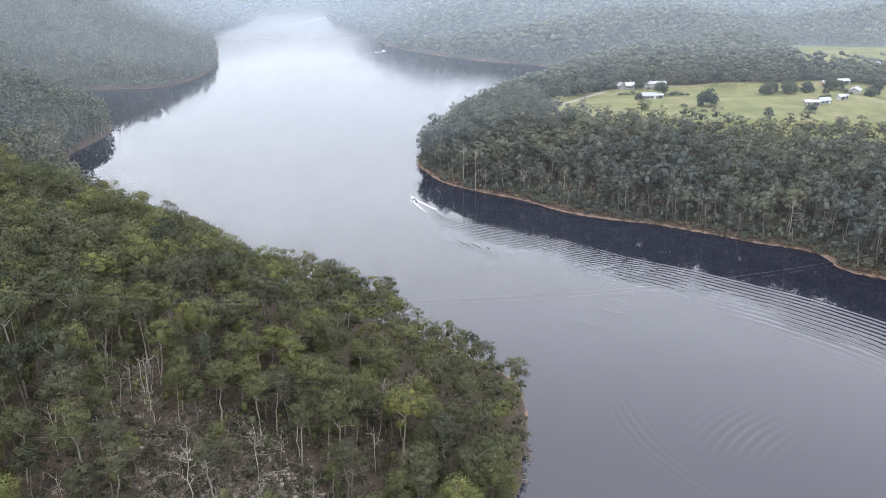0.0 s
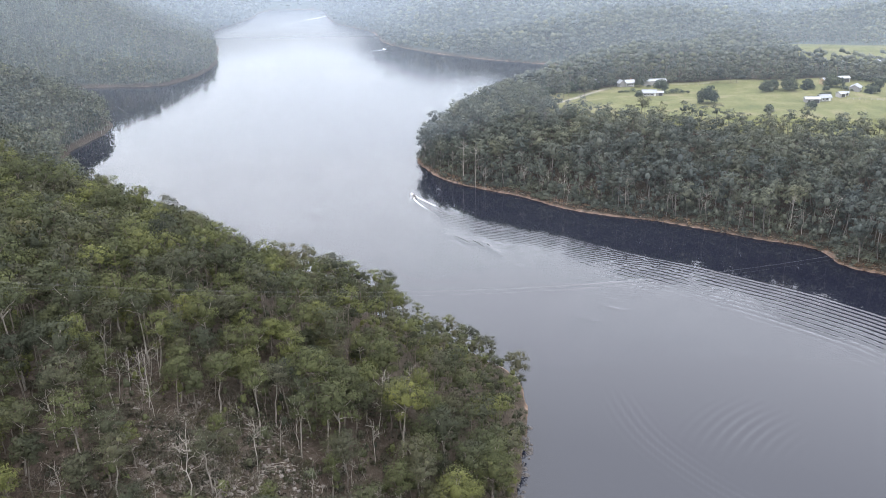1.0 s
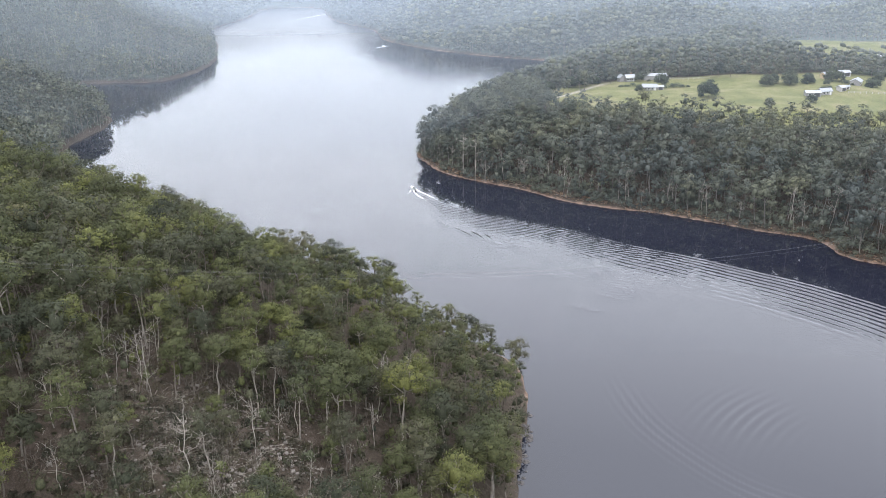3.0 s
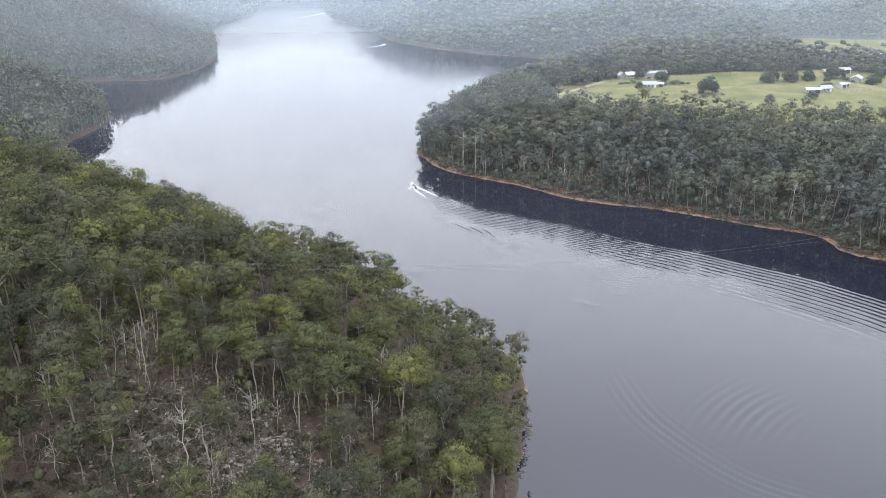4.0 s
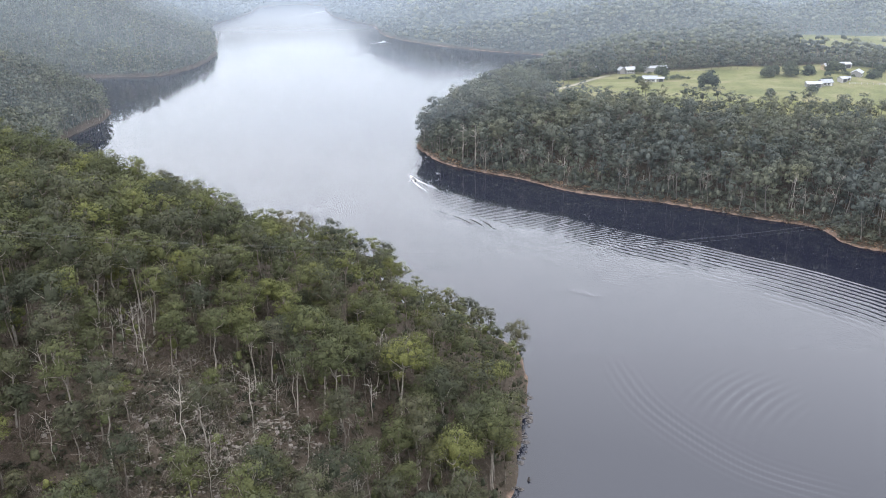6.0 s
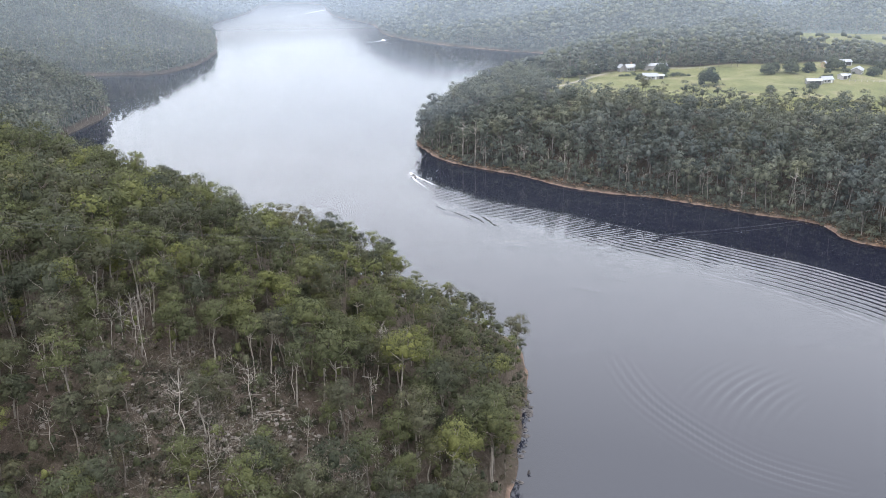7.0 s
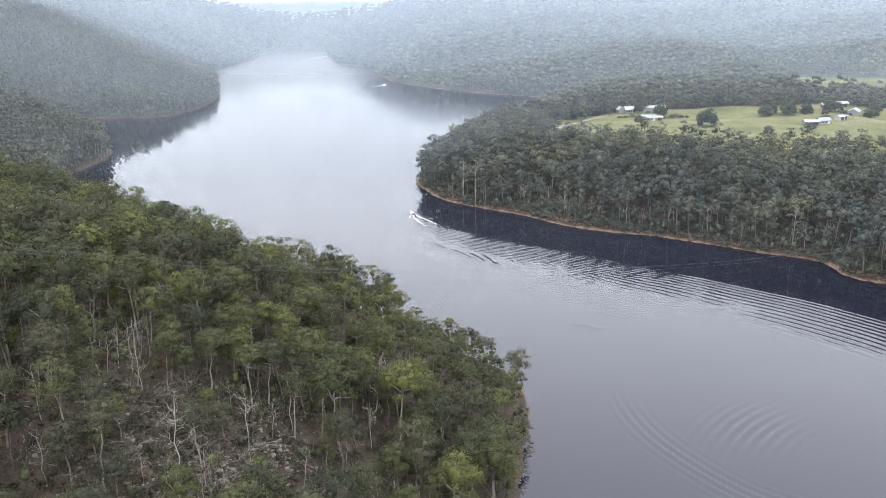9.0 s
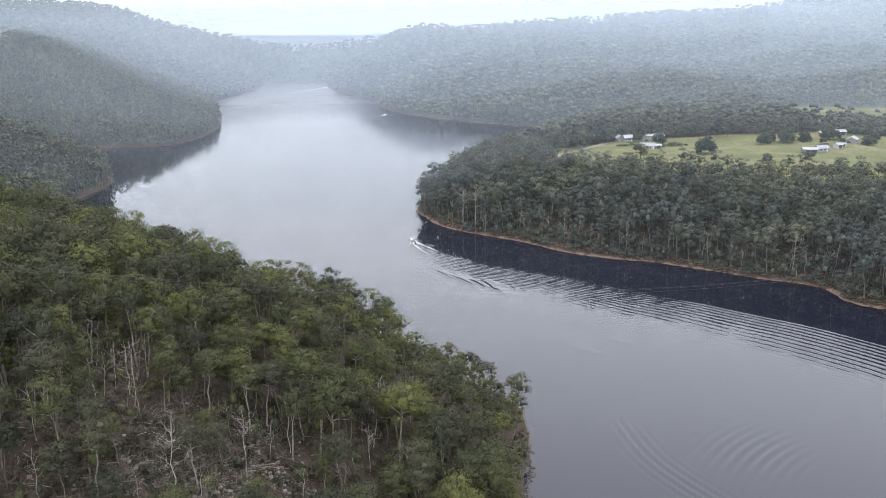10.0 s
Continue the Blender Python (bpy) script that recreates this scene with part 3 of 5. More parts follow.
def waves(x, y):
    z = np.zeros(x.shape)
    # long parallel crests on the side of the wooded bank, closer together towards the open water
    s, d = along(x, y, WAKE)
    wide = 3.5 + 26 * step(20, 120, s) + 6 * step(130, 200, s)
    u = np.clip(d / wide, -1, 2)
    drift = d + 0.5 * soft_noise(s, d, 26, 2.2) + 0.16 * soft_noise(x, y, 6, 9.2)
    first = 1.75 + 0.85 * step(60, 170, s)
    phase = 2 * np.pi * np.where(drift > 0, np.log1p(np.maximum(drift, 0) * 0.012) / 0.012, drift) / first
    slope = (0.12 + 0.06 * step(40, 100, s)) * step(-3.6, -0.8, d) * (1 - step(0.55, 1.15, u)) * (1 - 0.6 * np.clip(u, 0, 1)) * step(2, 16, s)
    broken = np.clip(0.8 + 0.7 * soft_noise(s, 2.2 * d, 15, 6.0), 0.15, 1.3)
    z += slope * broken * first / (2 * np.pi) * (np.sin(phase) + 0.22 * np.sin(2 * phase + 0.9))
    # stray ripples on the dark side of the first crest
    z += 0.012 * np.exp(-((d + 5) / 2.4) ** 2) * step(60, 110, s) * np.clip(2.4 * soft_noise(s, 2 * d, 9, 3.0) - 0.9, 0, 1) * np.sin(2 * np.pi * d / 2.2)
    # fine slanting ripples between the two arms
    s2, d2 = along(x, y, ARM)
    mid = step(-1, 3, d) * step(1.0, -4.0, d2) * step(3, 16, s) * (1 - step(120, 190, s))
    ripple = np.clip(0.65 + 0.6 * soft_noise(x, y, 12, 4.0), 0.1, 1.2)
    z += (0.022 + 0.03 * step(22, 4, d)) * (1 - 0.5 * step(90, 150, s)) * mid * ripple * (np.sin(2 * np.pi * (d + 0.30 * s + 0.8 * soft_noise(x, y, 9, 0.3)) / 2.1) + 0.6 * np.sin(2 * np.pi * (0.8 * d - 0.22 * s + 0.7 * soft_noise(x, y, 8, 3.3)) / 2.4))
    # feathered strokes of the open-water arm
    for tall, stroke in STROKES:
        s2, d2 = along(x, y, stroke, 16)
        p2 = np.linalg.norm(np.array(stroke[-1]) - np.array(stroke[0]))
        z += 0.8 * tall * np.exp(-(d2 / 0.58) ** 2) * np.clip(s2 / (0.45 * p2), 0, 1) * step(1.0, 0.9, s2 / (1.02 * p2))
    # an old, nearly spent swell: arcs running into a band of straight crests
    r = np.hypot(x - 113, y - 146)
    ang = np.degrees(np.arctan2(y - 146, x - 113))
    side = np.exp(-((ang - 141) / 13) ** 2)
    z += 0.12 * np.exp(-((r - 51) / 10) ** 2) * side * np.sin(2 * np.pi * r / 2.7)
    s3, d3 = along(x, y, BAND)
    z += 0.085 * np.exp(-((d3 - 2.0) / 5.0) ** 2) * step(0, 26, s3) * (1 - step(70, 92, s3)) * np.sin(2 * np.pi * (d3 + 0.4 * soft_noise(x, y, 20, 1.0)) / 2.3)
    z += 0.03 * np.exp(-((y - 229) / 7) ** 2 - ((x - 57) / 12) ** 2) * np.sin(2 * np.pi * (x + 0.25 * y) / 2.6)
    z += 0.0012 * (soft_noise(x, y, 3.0, 1.7) + soft_noise(x, y, 1.9, 4.1))
    return z * step(-24, -18, x) * step(160, 154, x) * step(138, 144, y) * step(404, 398, y)


bmw = bmesh.new()
for xs, ys in ((np.linspace(-24, 100, 156), np.linspace(236, 404, 468)), (np.linspace(100, 160, 136), np.linspace(196, 300, 236)), (np.linspace(-24, 100, 156), np.linspace(138, 236, 152))):
    bmw.from_mesh(sheet("ripples", xs, ys, waves, WATER)[0])
for ax, bx, ay, by in ((-4500, -24, -1500, 4700), (160, 4500, -1500, 4700), (-24, 100, -1500, 138), (-24, 100, 404, 4700), (100, 160, -1500, 196), (100, 160, 300, 4700)):
    bmw.faces.new([bmw.verts.new((px, py, 0)) for px, py in ((ax, ay), (bx, ay), (bx, by), (ax, by))])
wm = bpy.data.meshes.new("water")
bmw.to_mesh(wm)
bmw.free()
wm.materials.append(WATER)
wm.polygons.foreach_set("use_smooth", np.ones(len(wm.polygons), bool))
tagged(new("water", wm), "dark still lake water with a boat wake crossing it", "water", kind="structure")


# ---- the forests ----
def jittered(rng, x0, x1, y0, y1, gap):
    xs, ys = np.meshgrid(np.arange(x0, x1, gap), np.arange(y0, y1, gap))
    p = np.c_[xs.ravel(), ys.ravel()] + rng.uniform(-0.42, 0.42, (xs.size, 2)) * gap
    return p


def on_land(p, shore=3.5, trees=True):
    keep = inland(p[:, 0], p[:, 1]) > shore
    p = p[keep]
    if trees:
        p = p[paddock(p[:, 0], p[:, 1]) < 0.3]
    return p


def rows_for(rng, p, shapes, smin, smax):
    return np.c_[p, land(p[:, 0], p[:, 1]), rng.uniform(0, 6.28, len(p)), rng.uniform(smin, smax, len(p)), rng.integers(0, shapes, len(p))]


def clearing(x, y):
    """1 on the open stony slope, falling to 0 in the closed forest."""
    return np.minimum(1, 1.0 * np.exp(-(((x + 42) / 15) ** 2 + ((y - 121) / 14) ** 2) ** 1.5) + 0.7 * np.exp(-(((x + 26) / 12) ** 2 + ((y - 119) / 10) ** 2)))


rng = np.random.default_rng(11)

# where the large dead trees of the open slope stand, and the size of each
DEAD_NEAR = [(-42.4, 114.5, 3), (-33.3, 124, 1), (-51.4, 128.6, 2), (-37.4, 131, 4), (-14.1, 139.2, 1), (-14.1, 148.3, 0), (-60.7, 109.7, 1), (-38.4, 114.6, 2),
             (-53.5, 131.2, 0), (-65, 119.5, 1), (-27.6, 133.6, 1), (-22.9, 143, 0), (-5.4, 172.5, 2), (-64, 140, 3), (-57.6, 134, 2), (-45.5, 124.5, 4), (-12, 128, 2),
             (0.1, 141.1, 4), (-34.4, 113, 4), (-24, 122, 2)]
# living trees that stand out: on the open slope, on the skyline and at the point; their height
MARKED = [(-63.3, 138, 16), (-53.9, 139.6, 15), (-34.4, 132.9, 14), (-26.8, 131.6, 13), (-20.4, 142.9, 16), (-18.0, 143.2, 14), (-56.2, 108.9, 13), (-62.4, 121.5, 17), (-52, 118.5, 9), (-36.5, 122.5, 9),
          (-41.5, 133.5, 14), (18.4, 194, 15), (-15.8, 226, 17), (-34.6, 227.5, 17), (-92.4, 217.5, 22), (-91.6, 223, 18), (-74, 146, 18), (-49.5, 107.5, 12)]

# trees of the near hillside: the closest are things of their own
near_kinds = []
for k in range(10):
    height = (15, 17, 13, 18, 16, 12, 19, 14, 11, 16)[k]
    wood, crown = umbrella_shape(rng, height, height * rng.uniform(0.165, 0.205), 14 + k % 3, 150, 0.148, (6, 2), 6, 6, 0.42, True, 1.2)
    root = new("gum_tree")
    part("trunk", mesh_from("trunk", *wood, BARK if k % 3 == 0 else BARK_DARK, True), root, "pale grey gum trunk with thin limbs" if k % 3 == 0 else "grey-brown trunk with thin limbs")
    part("crown", mesh_from("crown", *crown[:2], LEAF, True, crown[2]), root, "olive green crown of domed leaf masses")
    tagged(root, "slender gum tree with domed olive crown and pale trunk" if k % 3 == 0 else "slender gum tree with domed olive crown and brown trunk", "tree", "gum trees of the near hillside")
    near_kinds.append(root)

p = on_land(jittered(rng, -175, 26, 80, 320, 4.5), 1.2)
p = p[rng.uniform(0, 1, len(p)) > 0.68 * clearing(p[:, 0], p[:, 1])]
p = p[~((p[:, 1] > 270) & (p[:, 0] < -120)) & (np.abs(p[:, 0]) < 0.57 * p[:, 1] + 30)]
for x, y, _ in DEAD_NEAR:
    nearer, aside = (p[:, 0] - x) * -x / math.hypot(x, y) + (p[:, 1] - y) * -y / math.hypot(x, y), (p[:, 0] - x) * y / math.hypot(x, y) - (p[:, 1] - y) * x / math.hypot(x, y)
    p = p[(np.abs(aside) > 2.6) | (nearer < -2.0) | (nearer > 8)]
for x, y, _ in MARKED:
    p = p[np.hypot(p[:, 0] - x, p[:, 1] - y) > 2.8]
    nearer, aside = (p[:, 0] - x) * -x / math.hypot(x, y) + (p[:, 1] - y) * -y / math.hypot(x, y), (p[:, 0] - x) * y / math.hypot(x, y) - (p[:, 1] - y) * x / math.hypot(x, y)
    p = p[(np.abs(aside) > 2.4) | (nearer < 0) | (nearer > 6)]
place = rows_for(rng, p, 10, 0.62, 1.15)
place[:, 4] *= 1 - 0.3 * clearing(place[:, 0], place[:, 1])
place[:, 4] *= 1 - 0.22 * step(150, 190, place[:, 1]) * step(-66, -34, place[:, 0])
place[:, 4] *= 1 + 0.12 * step(-70, -90, place[:, 0])
place[:, 4] *= 1 - 0.30 * step(-17, -7, place[:, 0]) * step(178, 196, place[:, 1])
rank = np.argsort(np.hypot(place[:, 0] + 25, place[:, 1] - 110))
single, rest = place[rank[:278]], place[rank[278:]]
tall = np.array([(15, 17, 13, 18, 16, 12, 19, 14, 11, 16)[k] for k in range(10)])
marked = np.array([(x, y, float(land([x], [y])[0]), 1.3 * i, h / tall[(i * 3) % 10], (i * 3) % 10) for i, (x, y, h) in enumerate(MARKED)])
single = np.vstack([single, marked])
used = set()
for x, y, z, a, s, k in single:
    k = int(k)
    m = Matrix.LocRotScale((x, y, z), Euler((0, 0, a)), (s, s, s))
    if k in used:
        copy_thing(near_kinds[k], m).matrix_basis = m
    else:
        used.add(k)
        near_kinds[k].matrix_basis = m
mid_kinds = [umbrella_shape(rng, h, h * rng.uniform(0.17, 0.205), 10, 56, 0.225, (5, 2), 3, 3, 0.42) for h in (15, 17, 13, 18, 16, 12)]
rest[:, 5] %= 6
tagged(new("hillside_trunks", mesh_from("hillside_trunks", *scatter([w for w, c in mid_kinds], rest), BARK_DARK)),
       "slender grey trunks of the dense hillside forest", "forest trunks", kind="stuff")
tagged(new("hillside_forest", canopy("hillside_forest", [c for w, c in mid_kinds], rest, LEAF)),
       "dense olive green gum forest canopy on the hillside", "forest", kind="stuff")

# the wooded peninsula across the water; BARE: where its dead trees stand along the bank
BARE = [(21.6, 404), (11.2, 415), (40.3, 392), (38.6, 398), (47.3, 385), (51.1, 386), (57, 376), (68, 370), (16.9, 407), (5.6, 424), (82, 358),
        (89, 357), (99, 350), (113.5, 340), (124.5, 331), (142, 322), (146, 319), (154.5, 314)]
pen_kinds = [umbrella_shape(rng, h, h * rng.uniform(0.17, 0.21), 9, 32, 0.35, (5, 2), 2, 3, 0.45, deep=1.6) for k, h in enumerate((15, 17, 12))]
pen_kinds += [umbrella_shape(rng, h, h * rng.uniform(0.18, 0.22), 8, 32, 0.35, (5, 2), 3, 3, 0.45, deep=1.15) for h in (18, 16, 13)]
p = on_land(jittered(rng, -20, 330, 280, 570, 4.9), 0.9)
p = p[(p[:, 1] < 535) | (p[:, 0] < 150)]
place = rows_for(rng, p, 6, 0.72, 1.15)
place[:, 4] *= 1.15 - 0.30 * step(28, 70, inland(place[:, 0], place[:, 1]))
for x, y in BARE:
    place = place[(np.abs(place[:, 0] - x + 0.12 * (place[:, 1] - y)) > 2.6) | (place[:, 1] > y + 1.5) | (place[:, 1] < y - 16)]
tagged(new("peninsula_trunks", mesh_from("peninsula_trunks", *scatter([w for w, c in pen_kinds], place), BARK_MIXED)),
       "pale slender trunks standing along the far bank", "forest trunks", kind="stuff")
tagged(new("peninsula_forest", canopy("peninsula_forest", [c for w, c in pen_kinds], place, LEAF_HAZED)),
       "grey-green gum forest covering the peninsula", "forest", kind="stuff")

# the back of the near hill, where it runs down to the bay
p = on_land(jittered(rng, -215, -105, 255, 350, 5.6), 1.0)
p = p[(p[:, 1] > 270) | (p[:, 0] < -172)]
place = rows_for(rng, p, 6, 0.75, 1.1)
tagged(new("bay_trunks", mesh_from("bay_trunks", *scatter([w for w, c in pen_kinds], place), BARK_DARK)), "grey trunks above the hidden bay", "forest trunks", kind="stuff")
tagged(new("bay_forest", canopy("bay_forest", [c for w, c in pen_kinds], place, LEAF)), "olive gum forest running down to the bay", "forest", kind="stuff")

# the wooded hills on both sides of the lake and beyond it
far_kinds = [gum_shape(rng, h, h * rng.uniform(0.21, 0.25), 3, 4, 0.8, False, 0.14, 3, 0.4, (5, 2)) for h in (14, 16, 12, 15)]
wide_kinds = [gum_shape(rng, h, h * rng.uniform(0.37, 0.43), 3, 4, 0.9, False, 0.10, 3, 0.4, (5, 2)) for h in (13, 15, 11, 12)]
for name, label, boxes in (
        ("western_woods", "hazy grey-green forest on the hills beyond the bay", ((-900, -300, 1200, 1800, 12.5, 520),)),
        ("eastern_woods", "grey-green forest between the pasture and the far hills", ((20, 420, 535, 930, 7.0, 500), (420, 760, 420, 1000, 9, 700), (330, 420, 280, 560, 6, 300))),
        ("far_woods", "misty forest on the hills at the head of the lake", ((-230, 300, 850, 1600, 10.5, 420), (300, 900, 930, 1650, 12.5, 1000), (-800, 300, 1600, 2120, 14.5, 2000)))):
    rows = []
    for *b, deep in boxes:
        q = on_land(jittered(rng, *b), 1.2)
        q = q[(inland(q[:, 0], q[:, 1]) < deep) & (np.abs(q[:, 0]) < 0.57 * q[:, 1] + 25)]
        big = 1 if b[4] < 9 else 1.12
        rows.append(rows_for(rng, q, 4, 0.8 * big, 1.25 * big))
    place = np.vstack(rows)
    if name != "far_woods":
        tagged(new(name + "_trunks", mesh_from(name + "_trunks", *scatter([w for w, c in far_kinds], place), BARK_DARK)), "grey trunks among the distant forest", "forest trunks", kind="stuff")
    tagged(new(name, canopy(name, [c for w, c in (far_kinds if name == "eastern_woods" else wide_kinds)], place, LEAF_HAZED)), label, "forest", kind="stuff")


# the wooded spur across the bay
spur_kinds = [plume_shape(rng, h, h * rng.uniform(0.17, 0.21), 7, 7, 0.66, 0.30, (5, 2), 2) for h in (15, 17)]
spur_kinds += [umbrella_shape(rng, h, h * rng.uniform(0.20, 0.25), 7, 7, 0.66, (5, 2), 2, 3, 0.6) for h in (16, 14)]
q = np.vstack([on_land(jittered(rng, *b), 0.1) for b in ((-420, -212, 440, 700, 4.7), (-330, -110, 350, 440, 5.5), (-330, -215, 200, 350, 6))])
q = q[(inland(q[:, 0], q[:, 1]) < 150) & (np.abs(q[:, 0]) < 0.57 * q[:, 1] + 25)]
place = rows_for(rng, q, 4, 0.8, 1.2)
tagged(new("spur_trunks", mesh_from("spur_trunks", *scatter([w for w, c in spur_kinds], place), BARK)), "pale trunks of the wooded spur across the bay", "forest trunks", kind="stuff")
tagged(new("spur_forest", canopy("spur_forest", [c for w, c in spur_kinds], place, LEAF_HAZED)), "hazy blue-green gum forest on the spur", "forest", kind="stuff")


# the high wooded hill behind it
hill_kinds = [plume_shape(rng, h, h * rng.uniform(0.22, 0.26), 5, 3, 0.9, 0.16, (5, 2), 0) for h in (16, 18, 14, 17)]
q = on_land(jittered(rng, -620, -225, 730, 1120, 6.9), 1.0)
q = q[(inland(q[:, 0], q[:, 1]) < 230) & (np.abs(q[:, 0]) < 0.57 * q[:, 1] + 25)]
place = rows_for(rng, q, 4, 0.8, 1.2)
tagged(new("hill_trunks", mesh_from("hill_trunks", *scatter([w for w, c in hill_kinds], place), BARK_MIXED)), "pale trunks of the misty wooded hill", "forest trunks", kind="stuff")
tagged(new("hill_forest", canopy("hill_forest", [c for w, c in hill_kinds], place, LEAF_HAZED)), "misty blue-grey forest on the high hill", "forest", kind="stuff")


# saplings and tall undergrowth that close the gaps between the trunks
def sapling(rng, h, r, leaves, size, core):
    c = (rng.normal(0, 0.2), rng.normal(0, 0.2), h)
    d = (c[0] + rng.normal(0, 0.7 * r), c[1] + rng.normal(0, 0.7 * r), h * rng.uniform(0.5, 0.8))
    return join([dome(rng, c, (r * 0.5, r * 0.5, r * 0.75), *core), sprigs(rng, c, (r * 0.95, r * 0.95, r * 1.25), leaves, size, 0.7),
                 sprigs(rng, d, (r * 0.8, r * 0.8, r * 0.9), leaves, size, 0.7)])


for name, label, mat, boxes, shapes in (
        ("hillside_saplings", "olive saplings between the trunks on the hillside", LEAF, ((-175, 26, 80, 320, 3.6, 400),), [sapling(rng, h, r, 22, 0.24, (6, 2)) for h, r in ((2.2, 1.3), (3.4, 1.5), (4.6, 1.4))]),
        ("peninsula_saplings", "grey-green saplings between the trunks on the peninsula", LEAF_HAZED, ((-20, 330, 280, 570, 3.1, 75),), [sapling(rng, h, r, 22, 0.29, (5, 2)) for h, r in ((1.8, 1.6), (3.5, 1.9), (5.5, 1.8))]),
        ("distant_saplings", "hazy undergrowth of the distant woods", LEAF_HAZED, ((-420, -225, 730, 1000, 4.2, 25), (-420, -205, 440, 700, 4.0, 40), (-620, -225, 730, 1000, 6.0, 120), (20, 420, 565, 800, 6.5, 500), (-60, 250, 840, 1050, 8, 120)),
         [sapling(rng, h, r, 4, 0.8, (5, 2)) for h, r in ((2.2, 2.2), (4.0, 2.6))])):
    rows = []
    for *b, deep in boxes:
        q = on_land(jittered(rng, *b), 0.7)
        q = q[(inland(q[:, 0], q[:, 1]) < deep) & (np.abs(q[:, 0]) < 0.57 * q[:, 1] + 30)]
        if name == "hillside_saplings":
            q = q[(rng.uniform(0, 1, len(q)) > 0.62 * clearing(q[:, 0], q[:, 1]) + 0.2 * step(150, 128, q[:, 1])) & ~((q[:, 1] > 270) & (q[:, 0] < -120))]
        rows.append(rows_for(rng, q, len(shapes), 0.7, 1.25))
    tagged(new(name, canopy(name, shapes, np.vstack(rows), mat)), label, "undergrowth", kind="stuff")


# ---- undergrowth, dead timber and stones ----
def bush_shape(rng, r, count, size):
    return join([sprigs(rng, (rng.normal(0, 0.4 * r), rng.normal(0, 0.4 * r), 0.45 * r), (r * 0.7, r * 0.7, r * 0.6), count, size, 0.7) for _ in range(3)])


bush_kinds = [bush_shape(rng, r, 60, 0.17) for r in (1.0, 1.6, 1.3, 2.2)]
p = on_land(jittered(rng, -100, 24, 84, 170, 2.5), 1.0)
p = p[rng.uniform(0, 1, len(p)) < 0.3 + 0.6 * clearing(p[:, 0], p[:, 1])]
tagged(new("hillside_scrub", canopy("hillside_scrub", bush_kinds, rows_for(rng, p, 4, 0.6, 1.2), SHRUB)),
       "low olive-brown scrub under the hillside trees", "scrub", kind="stuff")

bank_kinds = [bush_shape(rng, r, 58, 0.27) for r in (2.0, 2.8, 1.7, 3.4)]
p = jittered(rng, -25, 320, 265, 480, 2.3)
d = inland(p[:, 0], p[:, 1])
keep = (d > 0.5) & (d < 11) & (rng.uniform(0, 1, len(p)) < 0.66)
tagged(new("bank_shrubs", canopy("bank_shrubs", bank_kinds, rows_for(rng, p[keep], 4, 0.6, 1.2), LEAF_HAZED)),
       "grey-green shrubs growing down to the lake bank", "shrubs", kind="stuff")
p = jittered(rng, -25, 230, 265, 480, 1.25)
d = inland(p[:, 0], p[:, 1])
keep = (d > -0.1) & (d < 3.2) & (rng.uniform(0, 1, len(p)) < 0.75)
tuft_kinds = [bush_shape(rng, r, 8, 0.26) for r in (0.45, 0.85)]
tagged(new("bank_grass", canopy("bank_grass", tuft_kinds, rows_for(rng, p[keep], 2, 0.6, 1.2), DRY)),
       "dry reddish tussocks along the lake bank", "grass", kind="stuff")

p = jittered(rng, 70, 330, 524, 584, 2.6)
p = p[(paddock(p[:, 0], p[:, 1]) < 0.3) & (paddock(p[:, 0], p[:, 1] - 12) > 0.5) & (rng.uniform(0, 1, len(p)) < 0.6)]
tagged(new("paddock_edge_shrubs", canopy("paddock_edge_shrubs", bank_kinds, rows_for(rng, p, 4, 0.7, 1.5), LEAF_HAZED)),
       "grey-green shrubs along the rear edge of the pasture", "shrubs", kind="stuff")

p = jittered(rng, -25, 230, 265, 480, 1.7)
d = inland(p[:, 0], p[:, 1])
p = p[(d > 0.2) & (d < 2.6) & (rng.uniform(0, 1, len(p)) < 0.5)]
stick_kinds = [join(limb(rng, (-h / 2, 0, 0.15), (h / 2, 0.3, 0.4), 0.09, 0.04, 3, 0.2, 4)[0]) for h in (2.0, 3.2, 4.2)]
tagged(new("driftwood", mesh_from("driftwood", *scatter(stick_kinds, rows_for(rng, p, 3, 0.6, 1.2)), DEADWOOD)), "pale driftwood sticks washed up along the bank", "driftwood", kind="stuff")

# leafless grey bushes, thick on the open slope
def twig_shape(rng, h, n):
    wood = []
    for _ in range(n):
        tip = np.array([rng.normal(0, 0.45 * h), rng.normal(0, 0.45 * h), h * rng.uniform(0.6, 1.1)])
        seg, pts = limb(rng, (rng.normal(0, 0.15), rng.normal(0, 0.15), -0.2), tip, 0.05, 0.018, 3, 0.2, 3)
        wood += seg
        for q in pts[1:]:
            wood += limb(rng, q, q + rng.normal(0, 0.28 * h, 3) + np.array([0, 0, 0.15 * h]), 0.022, 0.01, 1, 0.0, 3)[0]
    return join(wood)


twig_kinds = [twig_shape(rng, h, n) for h, n in ((1.6, 6), (2.4, 7), (3.2, 8))]
p = on_land(np.c_[rng.normal(-40, 17, 300), rng.normal(119, 13, 300)], 2.0)
tagged(new("dry_brush", mesh_from("dry_brush", *scatter(twig_kinds, rows_for(rng, p, 3, 0.5, 1.1)), BARK_DARK)), "leafless grey-brown brush tangled over the open slope", "brush", kind="stuff")

